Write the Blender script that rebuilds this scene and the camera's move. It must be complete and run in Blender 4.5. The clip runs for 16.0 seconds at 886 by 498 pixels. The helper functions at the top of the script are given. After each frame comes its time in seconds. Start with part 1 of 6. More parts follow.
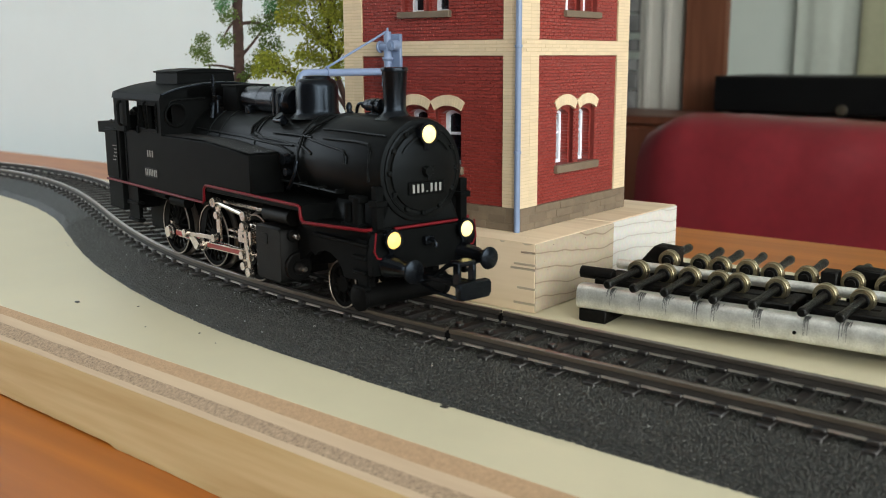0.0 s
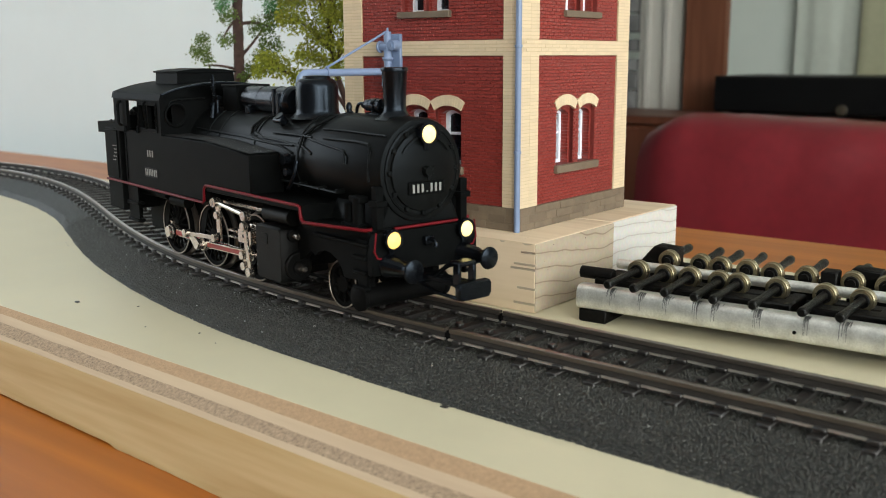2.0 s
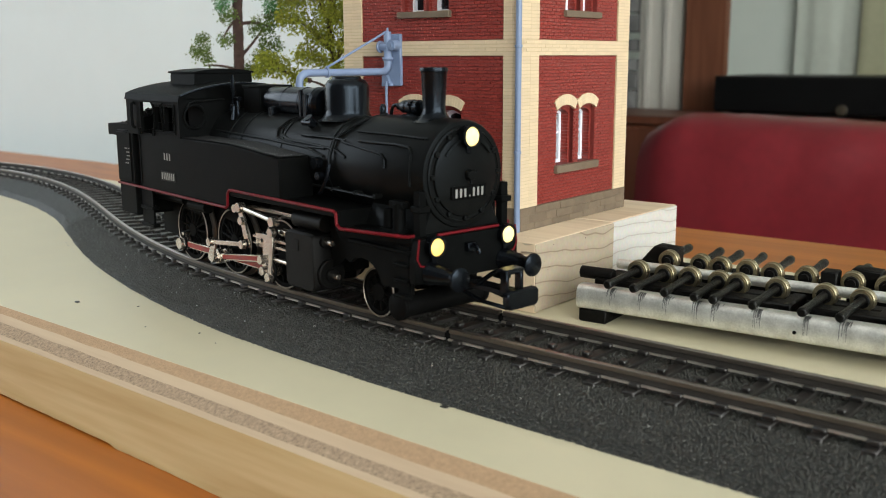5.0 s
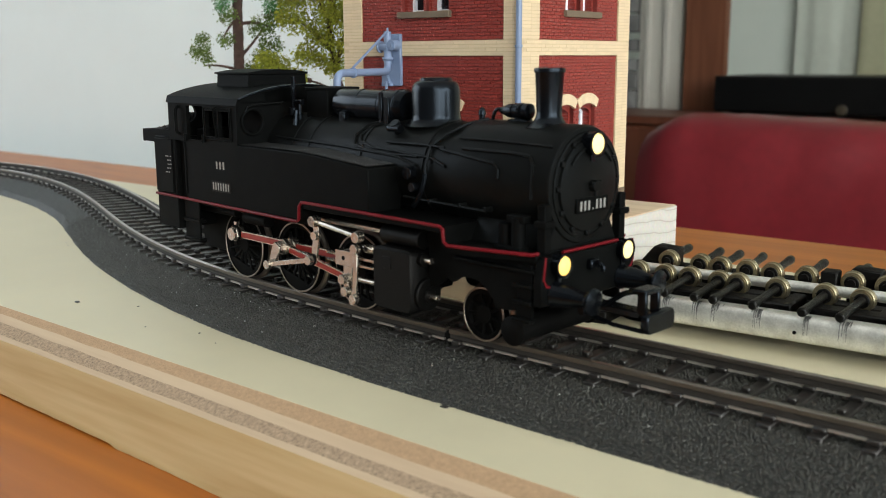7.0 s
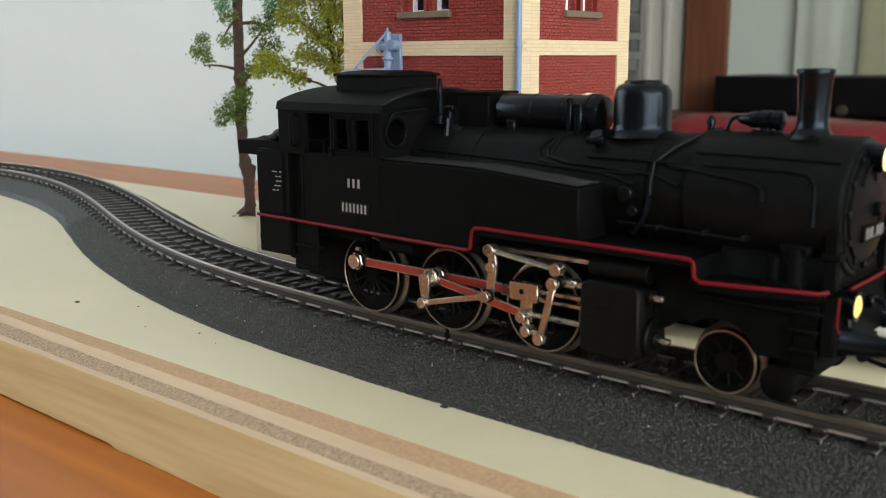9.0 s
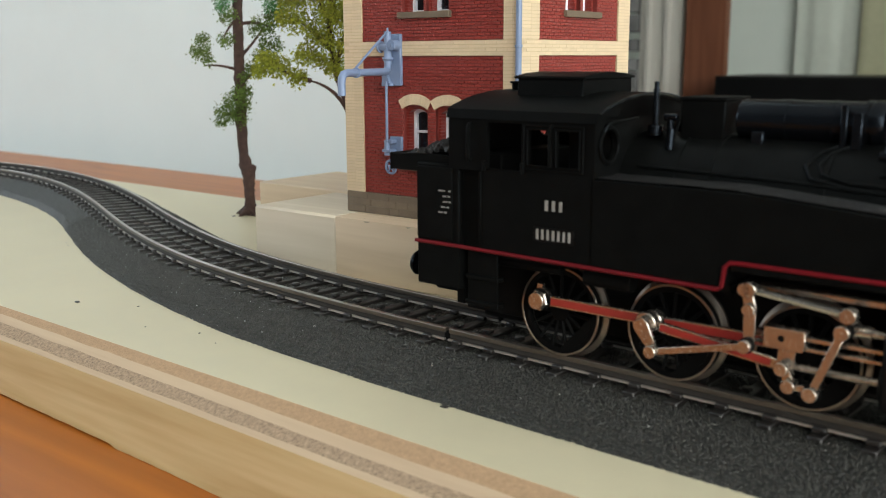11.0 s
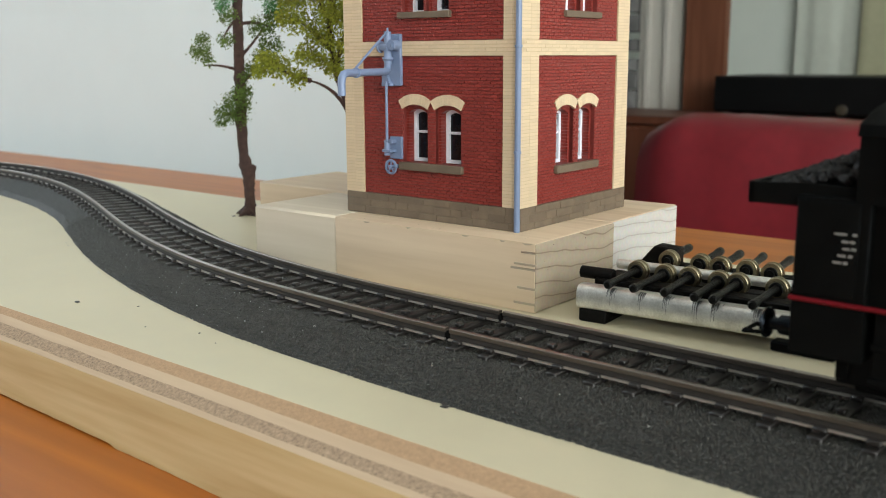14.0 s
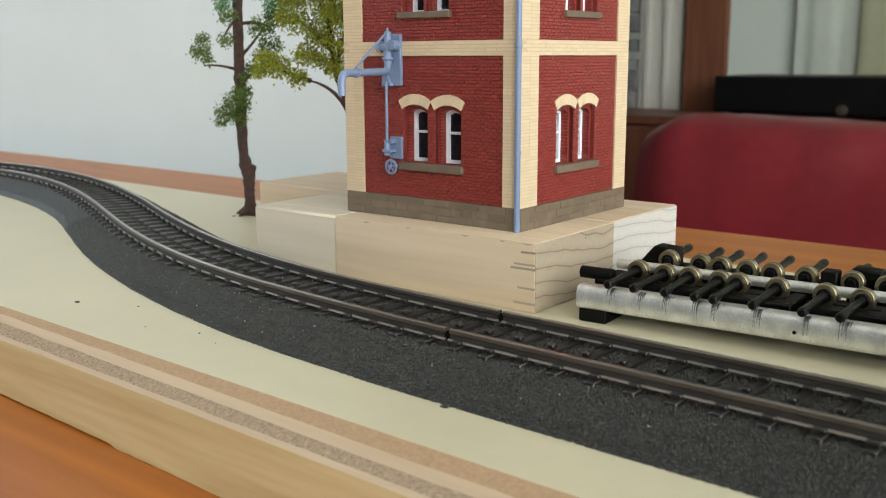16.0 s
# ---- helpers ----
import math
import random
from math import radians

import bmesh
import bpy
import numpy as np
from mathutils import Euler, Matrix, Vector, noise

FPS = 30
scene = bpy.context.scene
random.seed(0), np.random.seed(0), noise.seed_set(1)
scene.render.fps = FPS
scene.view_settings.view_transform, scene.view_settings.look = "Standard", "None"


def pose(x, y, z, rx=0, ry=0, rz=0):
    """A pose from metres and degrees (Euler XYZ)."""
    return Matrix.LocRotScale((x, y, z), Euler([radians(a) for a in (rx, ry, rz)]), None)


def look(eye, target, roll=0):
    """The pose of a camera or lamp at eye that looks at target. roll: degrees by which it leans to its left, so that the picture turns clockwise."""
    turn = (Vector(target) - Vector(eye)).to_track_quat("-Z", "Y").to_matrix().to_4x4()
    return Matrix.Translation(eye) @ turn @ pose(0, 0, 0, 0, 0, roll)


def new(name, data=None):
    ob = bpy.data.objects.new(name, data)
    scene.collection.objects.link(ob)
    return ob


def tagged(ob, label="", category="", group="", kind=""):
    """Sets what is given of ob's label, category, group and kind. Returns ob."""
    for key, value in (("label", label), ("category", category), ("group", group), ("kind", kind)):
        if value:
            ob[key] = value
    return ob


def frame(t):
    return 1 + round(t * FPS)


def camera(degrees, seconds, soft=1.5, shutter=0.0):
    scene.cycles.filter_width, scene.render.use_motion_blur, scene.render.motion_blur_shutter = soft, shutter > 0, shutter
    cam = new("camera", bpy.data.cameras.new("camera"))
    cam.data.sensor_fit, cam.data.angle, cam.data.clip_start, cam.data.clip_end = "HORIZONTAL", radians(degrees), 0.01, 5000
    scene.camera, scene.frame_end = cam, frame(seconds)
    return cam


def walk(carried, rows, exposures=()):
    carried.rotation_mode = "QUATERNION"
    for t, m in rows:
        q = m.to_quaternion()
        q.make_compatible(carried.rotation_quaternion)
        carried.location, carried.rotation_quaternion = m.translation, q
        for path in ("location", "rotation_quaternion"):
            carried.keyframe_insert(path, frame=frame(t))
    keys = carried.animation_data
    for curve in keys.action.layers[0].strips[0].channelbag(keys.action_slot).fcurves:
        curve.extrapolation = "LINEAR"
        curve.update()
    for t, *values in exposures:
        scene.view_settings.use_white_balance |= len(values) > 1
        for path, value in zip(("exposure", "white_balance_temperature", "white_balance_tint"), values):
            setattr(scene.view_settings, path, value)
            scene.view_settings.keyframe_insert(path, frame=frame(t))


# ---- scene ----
cam = camera(49.5, 16.0, soft=1.0)
CAM = pose(0, 0, 0.061) @ look((0, 0, 0), (0, math.cos(radians(-11.25)), math.sin(radians(-11.25))), -0.24)
cam.data.dof.use_dof, cam.data.dof.focus_distance, cam.data.dof.aperture_fstop = True, 0.238, 38.0
walk(cam, [(0.0, CAM), (16.0, CAM)], exposures=[(0.0, 0.0), (16.0, 0.0)])

# ---- world and light ----
world = bpy.data.worlds.new("sky")
scene.world = world
world.use_nodes = True
wn = world.node_tree
sky = wn.nodes.new("ShaderNodeTexSky")
sky.sky_type, sky.sun_disc, sky.sun_elevation, sky.sun_rotation = "NISHITA", False, radians(40), radians(60)
wn.links.new(sky.outputs[0], wn.nodes["Background"].inputs[0])
wn.nodes["Background"].inputs[1].default_value = 0.12


def area_lamp(name, at, target, w, h, watts, colour):
    data = bpy.data.lights.new(name, "AREA")
    data.shape, data.size, data.size_y, data.energy, data.color = "RECTANGLE", w, h, watts, colour
    ob = new(name, data)
    ob.matrix_world = look(at, target)
    return ob


# ---- materials ----
def rgb(c):
    return (c[0], c[1], c[2], 1.0)


def material(name, base, rough=0.5, metal=0.0, vary=0.15, scale=200.0, bump=0.0, bump_scale=1500.0, spec=0.5, second=None, island=0.0, coat=0.0, sky_sheen=(1, 1, 1)):
    """Principled surface whose colour varies at two scales, with fine relief. Scales are per metre."""
    m = bpy.data.materials.new(name)
    m.use_nodes = True
    n, l = m.node_tree.nodes, m.node_tree.links
    b = n["Principled BSDF"]
    b.inputs["Metallic"].default_value = metal
    b.inputs["Specular IOR Level"].default_value = spec
    b.inputs["Coat Weight"].default_value = coat
    b.inputs["Specular Tint"].default_value = rgb(sky_sheen)
    tc = n.new("ShaderNodeTexCoord")
    big, fine = n.new("ShaderNodeTexNoise"), n.new("ShaderNodeTexNoise")
    big.inputs["Scale"].default_value, big.inputs["Detail"].default_value = scale, 4
    fine.inputs["Scale"].default_value, fine.inputs["Detail"].default_value = scale * 9, 3
    l.new(tc.outputs["Object"], big.inputs["Vector"])
    l.new(tc.outputs["Object"], fine.inputs["Vector"])
    add = n.new("ShaderNodeMath")
    add.operation = "MULTIPLY_ADD"
    l.new(fine.outputs["Fac"], add.inputs[0])
    add.inputs[1].default_value = 0.5
    l.new(big.outputs["Fac"], add.inputs[2])
    ramp = n.new("ShaderNodeMapRange")
    ramp.inputs["From Min"].default_value, ramp.inputs["From Max"].default_value = 0.45, 1.05
    l.new(add.outputs[0], ramp.inputs["Value"])
    mix = n.new("ShaderNodeMix")
    mix.data_type = "RGBA"
    l.new(ramp.outputs[0], mix.inputs["Factor"])
    lo = second or tuple(c * (1 - vary) for c in base)
    mix.inputs["A"].default_value = rgb(lo)
    mix.inputs["B"].default_value = rgb(tuple(min(1, c * (1 + (0 if second else vary))) for c in base))
    colour = mix.outputs["Result"]
    if island:
        info, geo = n.new("ShaderNodeObjectInfo"), n.new("ShaderNodeNewGeometry")
        s = n.new("ShaderNodeMath")
        s.operation = "ADD"
        l.new(info.outputs["Random"], s.inputs[0])
        l.new(geo.outputs["Random Per Island"], s.inputs[1])
        fr = n.new("ShaderNodeMath")
        fr.operation = "FRACT"
        l.new(s.outputs[0], fr.inputs[0])
        hsv = n.new("ShaderNodeHueSaturation")
        mr = n.new("ShaderNodeMapRange")
        mr.inputs["To Min"].default_value, mr.inputs["To Max"].default_value = 1 - island, 1 + island
        l.new(fr.outputs[0], mr.inputs["Value"])
        l.new(mr.outputs[0], hsv.inputs["Value"])
        l.new(colour, hsv.inputs["Color"])
        colour = hsv.outputs["Color"]
    l.new(colour, b.inputs["Base Color"])
    rr = n.new("ShaderNodeMapRange")
    rr.inputs["To Min"].default_value, rr.inputs["To Max"].default_value = max(0.02, rough - 0.08), min(1, rough + 0.08)
    l.new(fine.outputs["Fac"], rr.inputs["Value"])
    l.new(rr.outputs[0], b.inputs["Roughness"])
    if bump:
        bn, bp = n.new("ShaderNodeTexNoise"), n.new("ShaderNodeBump")
        bn.inputs["Scale"].default_value, bn.inputs["Detail"].default_value = bump_scale, 3
        l.new(tc.outputs["Object"], bn.inputs["Vector"])
        bp.inputs["Strength"].default_value, bp.inputs["Distance"].default_value = bump, 0.0003
        l.new(bn.outputs["Fac"], bp.inputs["Height"])
        l.new(bp.outputs["Normal"], b.inputs["Normal"])
    return m


def wood(name, base, dark, scale, stretch, rough=0.5, coat=0.0, rings=6.0, turn=0.0):
    """Wood with long grain: noise stretched along one axis; stretch is the axis (0, 1 or 2)."""
    m = bpy.data.materials.new(name)
    m.use_nodes = True
    n, l = m.node_tree.nodes, m.node_tree.links
    b = n["Principled BSDF"]
    b.inputs["Coat Weight"].default_value, b.inputs["Coat Roughness"].default_value = coat, 0.3
    tc, mp = n.new("ShaderNodeTexCoord"), n.new("ShaderNodeMapping")
    sc = [scale, scale, scale]
    sc[stretch] = scale * 0.06
    mp.inputs["Scale"].default_value = sc
    mp.inputs["Rotation"].default_value = (0, 0, turn)
    l.new(tc.outputs["Object"], mp.inputs["Vector"])
    big, fine = n.new("ShaderNodeTexNoise"), n.new("ShaderNodeTexNoise")
    big.inputs["Scale"].default_value, big.inputs["Detail"].default_value, big.inputs["Distortion"].default_value = 1.0, 3, 0.6
    fine.inputs["Scale"].default_value, fine.inputs["Detail"].default_value = 11.0, 4
    l.new(mp.outputs[0], big.inputs["Vector"])
    l.new(mp.outputs[0], fine.inputs["Vector"])
    w = n.new("ShaderNodeMath")
    w.operation = "MULTIPLY"
    w.inputs[1].default_value = rings
    l.new(big.outputs["Fac"], w.inputs[0])
    fr = n.new("ShaderNodeMath")
    fr.operation = "PINGPONG"
    fr.inputs[1].default_value = 0.5
    l.new(w.outputs[0], fr.inputs[0])
    ad = n.new("ShaderNodeMath")
    ad.operation = "MULTIPLY_ADD"
    ad.inputs[1].default_value = 0.8
    l.new(fine.outputs["Fac"], ad.inputs[0])
    l.new(fr.outputs[0], ad.inputs[2])
    mr = n.new("ShaderNodeMapRange")
    mr.inputs["From Min"].default_value, mr.inputs["From Max"].default_value = 0.25, 1.0
    l.new(ad.outputs[0], mr.inputs["Value"])
    mix = n.new("ShaderNodeMix")
    mix.data_type = "RGBA"
    mix.inputs["A"].default_value, mix.inputs["B"].default_value = rgb(dark), rgb(base)
    l.new(mr.outputs[0], mix.inputs["Factor"])
    l.new(mix.outputs["Result"], b.inputs["Base Color"])
    b.inputs["Roughness"].default_value = rough
    bp = n.new("ShaderNodeBump")
    bp.inputs["Strength"].default_value, bp.inputs["Distance"].default_value = 0.15, 0.0003
    l.new(fine.outputs["Fac"], bp.inputs["Height"])
    l.new(bp.outputs["Normal"], b.inputs["Normal"])
    return m


def ring_wood(name, base, dark):
    """Sawn wood crossed by wavy year rings that climb a little to one side."""
    m = bpy.data.materials.new(name)
    m.use_nodes = True
    n, l = m.node_tree.nodes, m.node_tree.links
    b = n["Principled BSDF"]
    tc, mp, wv, no = n.new("ShaderNodeTexCoord"), n.new("ShaderNodeMapping"), n.new("ShaderNodeTexWave"), n.new("ShaderNodeTexNoise")
    mp.inputs["Rotation"].default_value = (radians(4), 0, 0)
    l.new(tc.outputs["Object"], mp.inputs["Vector"])
    wv.bands_direction = "Z"
    wv.inputs["Scale"].default_value, wv.inputs["Distortion"].default_value = 85.0, 4.5
    wv.inputs["Detail"].default_value, wv.inputs["Detail Scale"].default_value = 2.0, 0.6
    l.new(mp.outputs[0], wv.inputs["Vector"])
    no.inputs["Scale"].default_value = 900
    l.new(tc.outputs["Object"], no.inputs["Vector"])
    cr = n.new("ShaderNodeValToRGB")
    cr.color_ramp.elements[0].position, cr.color_ramp.elements[0].color = 0.0, rgb(dark)
    cr.color_ramp.elements[1].position, cr.color_ramp.elements[1].color = 0.045, rgb(tuple(0.93 * c for c in base))
    e = cr.color_ramp.elements.new(0.8)
    e.color = rgb(base)
    l.new(wv.outputs["Fac"], cr.inputs["Fac"])
    mx = n.new("ShaderNodeMix")
    mx.data_type, mx.blend_type = "RGBA", "MULTIPLY"
    mx.inputs["Factor"].default_value = 0.25
    l.new(cr.outputs["Color"], mx.inputs["A"])
    l.new(no.outputs["Color"], mx.inputs["B"])
    l.new(mx.outputs["Result"], b.inputs["Base Color"])
    b.inputs["Roughness"].default_value = 0.65
    bp = n.new("ShaderNodeBump")
    bp.inputs["Strength"].default_value, bp.inputs["Distance"].default_value = 0.3, 0.0003
    l.new(no.outputs["Fac"], bp.inputs["Height"])
    l.new(bp.outputs["Normal"], b.inputs["Normal"])
    return m


def glow(name, colour, strength):
    m = bpy.data.materials.new(name)
    m.use_nodes = True
    b = m.node_tree.nodes["Principled BSDF"]
    b.inputs["Base Color"].default_value = rgb(colour)
    b.inputs["Emission Color"].default_value = rgb(colour)
    no, mr = m.node_tree.nodes.new("ShaderNodeTexVoronoi"), m.node_tree.nodes.new("ShaderNodeMapRange")
    tc = m.node_tree.nodes.new("ShaderNodeTexCoord")
    no.inputs["Scale"].default_value = 900.0
    mr.inputs["To Min"].default_value, mr.inputs["To Max"].default_value = strength * 1.2, strength * 0.62
    m.node_tree.links.new(tc.outputs["Object"], no.inputs["Vector"])
    m.node_tree.links.new(no.outputs["Distance"], mr.inputs["Value"])
    m.node_tree.links.new(mr.outputs[0], b.inputs["Emission Strength"])
    return m


# The reflection tint paints a bluish sky sheen into these blacks' highlights.
M_black = material("black_body_plastic", (0.0036, 0.0038, 0.0037), 0.50, vary=0.3, scale=300, bump=0.06, bump_scale=2500, spec=0.035, sky_sheen=(0.72, 0.86, 1.0))
M_mid = material("black_boiler_plastic", (0.0046, 0.0049, 0.0047), 0.36, vary=0.3, scale=300, bump=0.06, bump_scale=2500, spec=0.095, sky_sheen=(0.70, 0.84, 1.0))
M_gloss = material("glossy_black_plastic", (0.0026, 0.0030, 0.0038), 0.24, vary=0.3, scale=300, bump=0.04, bump_scale=2500, spec=0.26, sky_sheen=(0.62, 0.78, 1.0))
M_satin = material("satin_black_plastic", (0.0022, 0.0022, 0.0021), 0.5, vary=0.4, scale=400, bump=0.2, bump_scale=3000, spec=0.12)
M_dark = material("dark_frame", (0.0030, 0.0030, 0.0030), 0.6, vary=0.3, scale=300, spec=0.06)
M_dust = material("dusty_black", (0.011, 0.011, 0.012), 0.6, second=(0.003, 0.003, 0.0035), scale=1300, bump=0.3, bump_scale=3000, spec=0.4)
M_redline = material("red_lining", (0.118, 0.004, 0.008), 0.5, vary=0.1, spec=0.15)
M_rodred = material("rod_red", (0.27, 0.020, 0.014), 0.45, vary=0.1)
M_nickel = material("nickel_rod", (0.48, 0.435, 0.385), 0.25, metal=0.95, vary=0.15, scale=400)
M_tyre = material("steel_tyre", (0.27, 0.235, 0.205), 0.34, metal=0.95, vary=0.15, scale=300)
M_white = material("white_print", (0.24, 0.24, 0.23), 0.6, vary=0.1)
M_lampy = glow("lamp_yellow", (1.0, 0.68, 0.17), 0.78)
M_lampw = glow("lamp_warm_white", (1.0, 0.80, 0.32), 0.95)
M_rail = material("rail_metal", (0.145, 0.122, 0.100), 0.34, metal=0.7, vary=0.25, scale=150)
M_sleeper = material("sleeper_plastic", (0.012, 0.010, 0.009), 0.40, vary=0.3, scale=400, bump=0.2, bump_scale=3000, spec=0.7)
M_railtop = material("polished_rail_top", (0.30, 0.27, 0.245), 0.3, metal=0.95, vary=0.15, scale=200)
M_foot = material("bright_rail_foot", (0.46, 0.43, 0.385), 0.36, metal=0.7, vary=0.12, scale=200)
M_bed = material("ballast_foam", (0.025, 0.026, 0.025), 0.50, vary=0.4, scale=700, bump=0.3, bump_scale=6000, spec=0.38)
# Pale specks: painted glints on the ballast, dust on the tank tops.
M_spark = material("pale_glint_and_dust_speck", (0.42, 0.44, 0.46), 0.3, vary=0.4, scale=900, spec=0.8, island=0.4)
# Rail web coloured dark for the shade under the rail head.
M_web = material("shaded_rail_web", (0.030, 0.026, 0.023), 0.5, vary=0.3, scale=200, spec=0.3)
M_grain = material("ballast_grain", (0.026, 0.0255, 0.0215), 0.40, vary=0.3, scale=300, bump=0.3, bump_scale=9000, spec=0.6, island=0.6)
M_fibre = material("pale_fibre", (0.55, 0.55, 0.52), 0.7, vary=0.2)
M_brick = material("red_brick_plastic", (0.245, 0.037, 0.029), 0.30, vary=0.12, scale=300, bump=0.12, bump_scale=4000, island=0.10, spec=0.5)
# Brick red darkened: the shade between courses is put into the colour.
M_jointshade = material("shaded_joint", (0.16, 0.024, 0.019), 0.6, vary=0.2, scale=900)
M_cream = material("cream_brick_plastic", (0.66, 0.53, 0.36), 0.5, vary=0.08, scale=250, island=0.05, spec=0.35)
M_creamback = material("cream_joint", (0.56, 0.44, 0.285), 0.6, vary=0.1, scale=600)
M_stone = material("taupe_stone", (0.150, 0.112, 0.076), 0.6, vary=0.18, scale=250, bump=0.3, bump_scale=2500, island=0.12)
M_blue = material("pale_blue_plastic", (0.175, 0.235, 0.37), 0.4, vary=0.08, scale=300)
M_frame = material("white_window_plastic", (0.80, 0.83, 0.92), 0.45, vary=0.04)
M_pane = material("dark_pane", (0.006, 0.007, 0.011), 0.15, vary=0.2, spec=0.25)
M_board = material("pale_plywood", (0.64, 0.585, 0.415), 0.42, vary=0.06, scale=18, bump=0.06, bump_scale=900)
M_ply = wood("plywood_edge", (0.575, 0.45, 0.245), (0.45, 0.32, 0.15), 60, 0, 0.6)
M_plypale = wood("pale_ply_layer", (0.56, 0.425, 0.29), (0.48, 0.35, 0.235), 90, 0, 0.7)
M_plybrown = material("brown_ply_layer", (0.42, 0.275, 0.16), 0.8, vary=0.18, scale=1300, bump=0.6, bump_scale=2600)
M_plygrey = material("frayed_ply_layer", (0.36, 0.26, 0.175), 0.85, vary=0.45, scale=1500, bump=1.0, bump_scale=2200)
M_block = wood("pale_pine", (0.70, 0.56, 0.40), (0.60, 0.46, 0.315), 55, 0, 0.6)
M_blockgrey = wood("greyish_pine", (0.68, 0.60, 0.48), (0.60, 0.52, 0.40), 50, 0, 0.6)
M_blockside = ring_wood("pine_end_grain", (0.45, 0.37, 0.275), (0.27, 0.20, 0.135))
M_blockwhite = ring_wood("whitish_pine", (0.63, 0.61, 0.58), (0.44, 0.41, 0.37))
M_table = wood("orange_table_wood", (0.47, 0.148, 0.014), (0.33, 0.092, 0.008), 26, 0, 0.42, coat=0.04, rings=9.0)
M_bark = material("tree_bark", (0.062, 0.034, 0.028), 0.85, vary=0.45, scale=400, bump=0.9, bump_scale=1500)
M_leaf = material("dark_green_foliage", (0.105, 0.165, 0.036), 0.7, vary=0.5, scale=200, island=0.35, spec=0.2)
M_leaf2 = material("blue_green_foliage", (0.075, 0.225, 0.075), 0.7, vary=0.5, scale=200, island=0.35, spec=0.2)
M_leaf3 = material("olive_green_foliage", (0.29, 0.325, 0.04), 0.7, vary=0.5, scale=200, island=0.35, spec=0.2)
M_alu = material("brushed_aluminium", (0.80, 0.79, 0.74), 0.36, metal=0.7, vary=0.3, scale=260, bump=0.3, bump_scale=2500)
M_carrier = material("black_carrier_plastic", (0.004, 0.0036, 0.0033), 0.5, vary=0.4, scale=500, bump=0.4, bump_scale=2500, spec=0.15)
M_peg = material("greasy_black_plastic", (0.004, 0.0037, 0.0034), 0.3, vary=0.5, scale=700, bump=0.7, bump_scale=2500, spec=0.25)
M_rub = material("rubbed_dark_metal", (0.16, 0.16, 0.16), 0.4, metal=0.5, vary=0.6, scale=900, bump=0.5, bump_scale=3000)
M_brass = material("brass_bearing", (0.36, 0.31, 0.20), 0.3, metal=0.9, vary=0.15)
M_steel = material("bearing_steel", (0.22, 0.19, 0.15), 0.3, metal=0.95, vary=0.1)
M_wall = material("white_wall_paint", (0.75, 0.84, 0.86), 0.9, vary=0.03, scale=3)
# For unseen walls only: set dark so the black locomotive reflects little.
M_walldim = material("unseen_wall_dimmed", (0.17, 0.18, 0.19), 0.9, vary=0.1, scale=3)
M_ceil = material("ceiling_paint", (0.8, 0.8, 0.78), 0.9, vary=0.03, scale=3)
M_floor = wood("floor_wood", (0.20, 0.16, 0.125), (0.14, 0.11, 0.09), 12, 0, 0.4)
M_sofa = material("red_leather", (0.22, 0.018, 0.027), 0.34, vary=0.22, scale=6, bump=0.3, bump_scale=300)
M_post = wood("brown_shelf_wood", (0.21, 0.080, 0.042), (0.15, 0.05, 0.025), 14, 2, 0.45)
M_cab = wood("brown_cabinet_wood", (0.16, 0.05, 0.025), (0.1, 0.03, 0.015), 14, 2, 0.45)
M_door = material("white_gloss_paint", (0.62, 0.60, 0.55), 0.5, vary=0.04, scale=8)
M_amp = material("black_hifi", (0.004, 0.004, 0.0045), 0.4, vary=0.3, scale=20, spec=0.2)
M_curtain = material("olive_curtain", (0.40, 0.40, 0.27), 0.9, vary=0.12, scale=6)
M_sheer = material("pale_sheer_curtain", (0.63, 0.68, 0.61), 0.9, vary=0.08, scale=5)
M_wallfar = material("greenish_white_wall_paint", (0.74, 0.81, 0.75), 0.9, vary=0.03, scale=3)
M_book = material("book_spines", (0.2, 0.2, 0.2), 0.7, vary=0.4, scale=30, island=0.5)


# ---- mesh helpers (coordinates in millimetres) ----
def face(bm, vs):
    try:
        return bm.faces.new(vs)
    except ValueError:
        return None


def box(bm, x0, x1, y0, y1, z0, z1, bevel=0.0, seg=1):
    t = bmesh.new()
    v = [t.verts.new((x, y, z)) for x in (x0, x1) for y in (y0, y1) for z in (z0, z1)]
    for q in ((0, 1, 3, 2), (4, 6, 7, 5), (0, 4, 5, 1), (2, 3, 7, 6), (0, 2, 6, 4), (1, 5, 7, 3)):
        t.faces.new([v[i] for i in q])
    if bevel:
        bmesh.ops.bevel(t, geom=list(t.edges), offset=bevel, segments=seg, affect="EDGES", profile=0.6)
    merge(bm, t)
    t.free()
    return bm


def merge(bm, t, m=None):
    made = {}
    for v in t.verts:
        made[v] = bm.verts.new(m @ v.co if m else v.co)
    for f in t.faces:
        g = face(bm, [made[v] for v in f.verts])
        if g:
            g.smooth = f.smooth


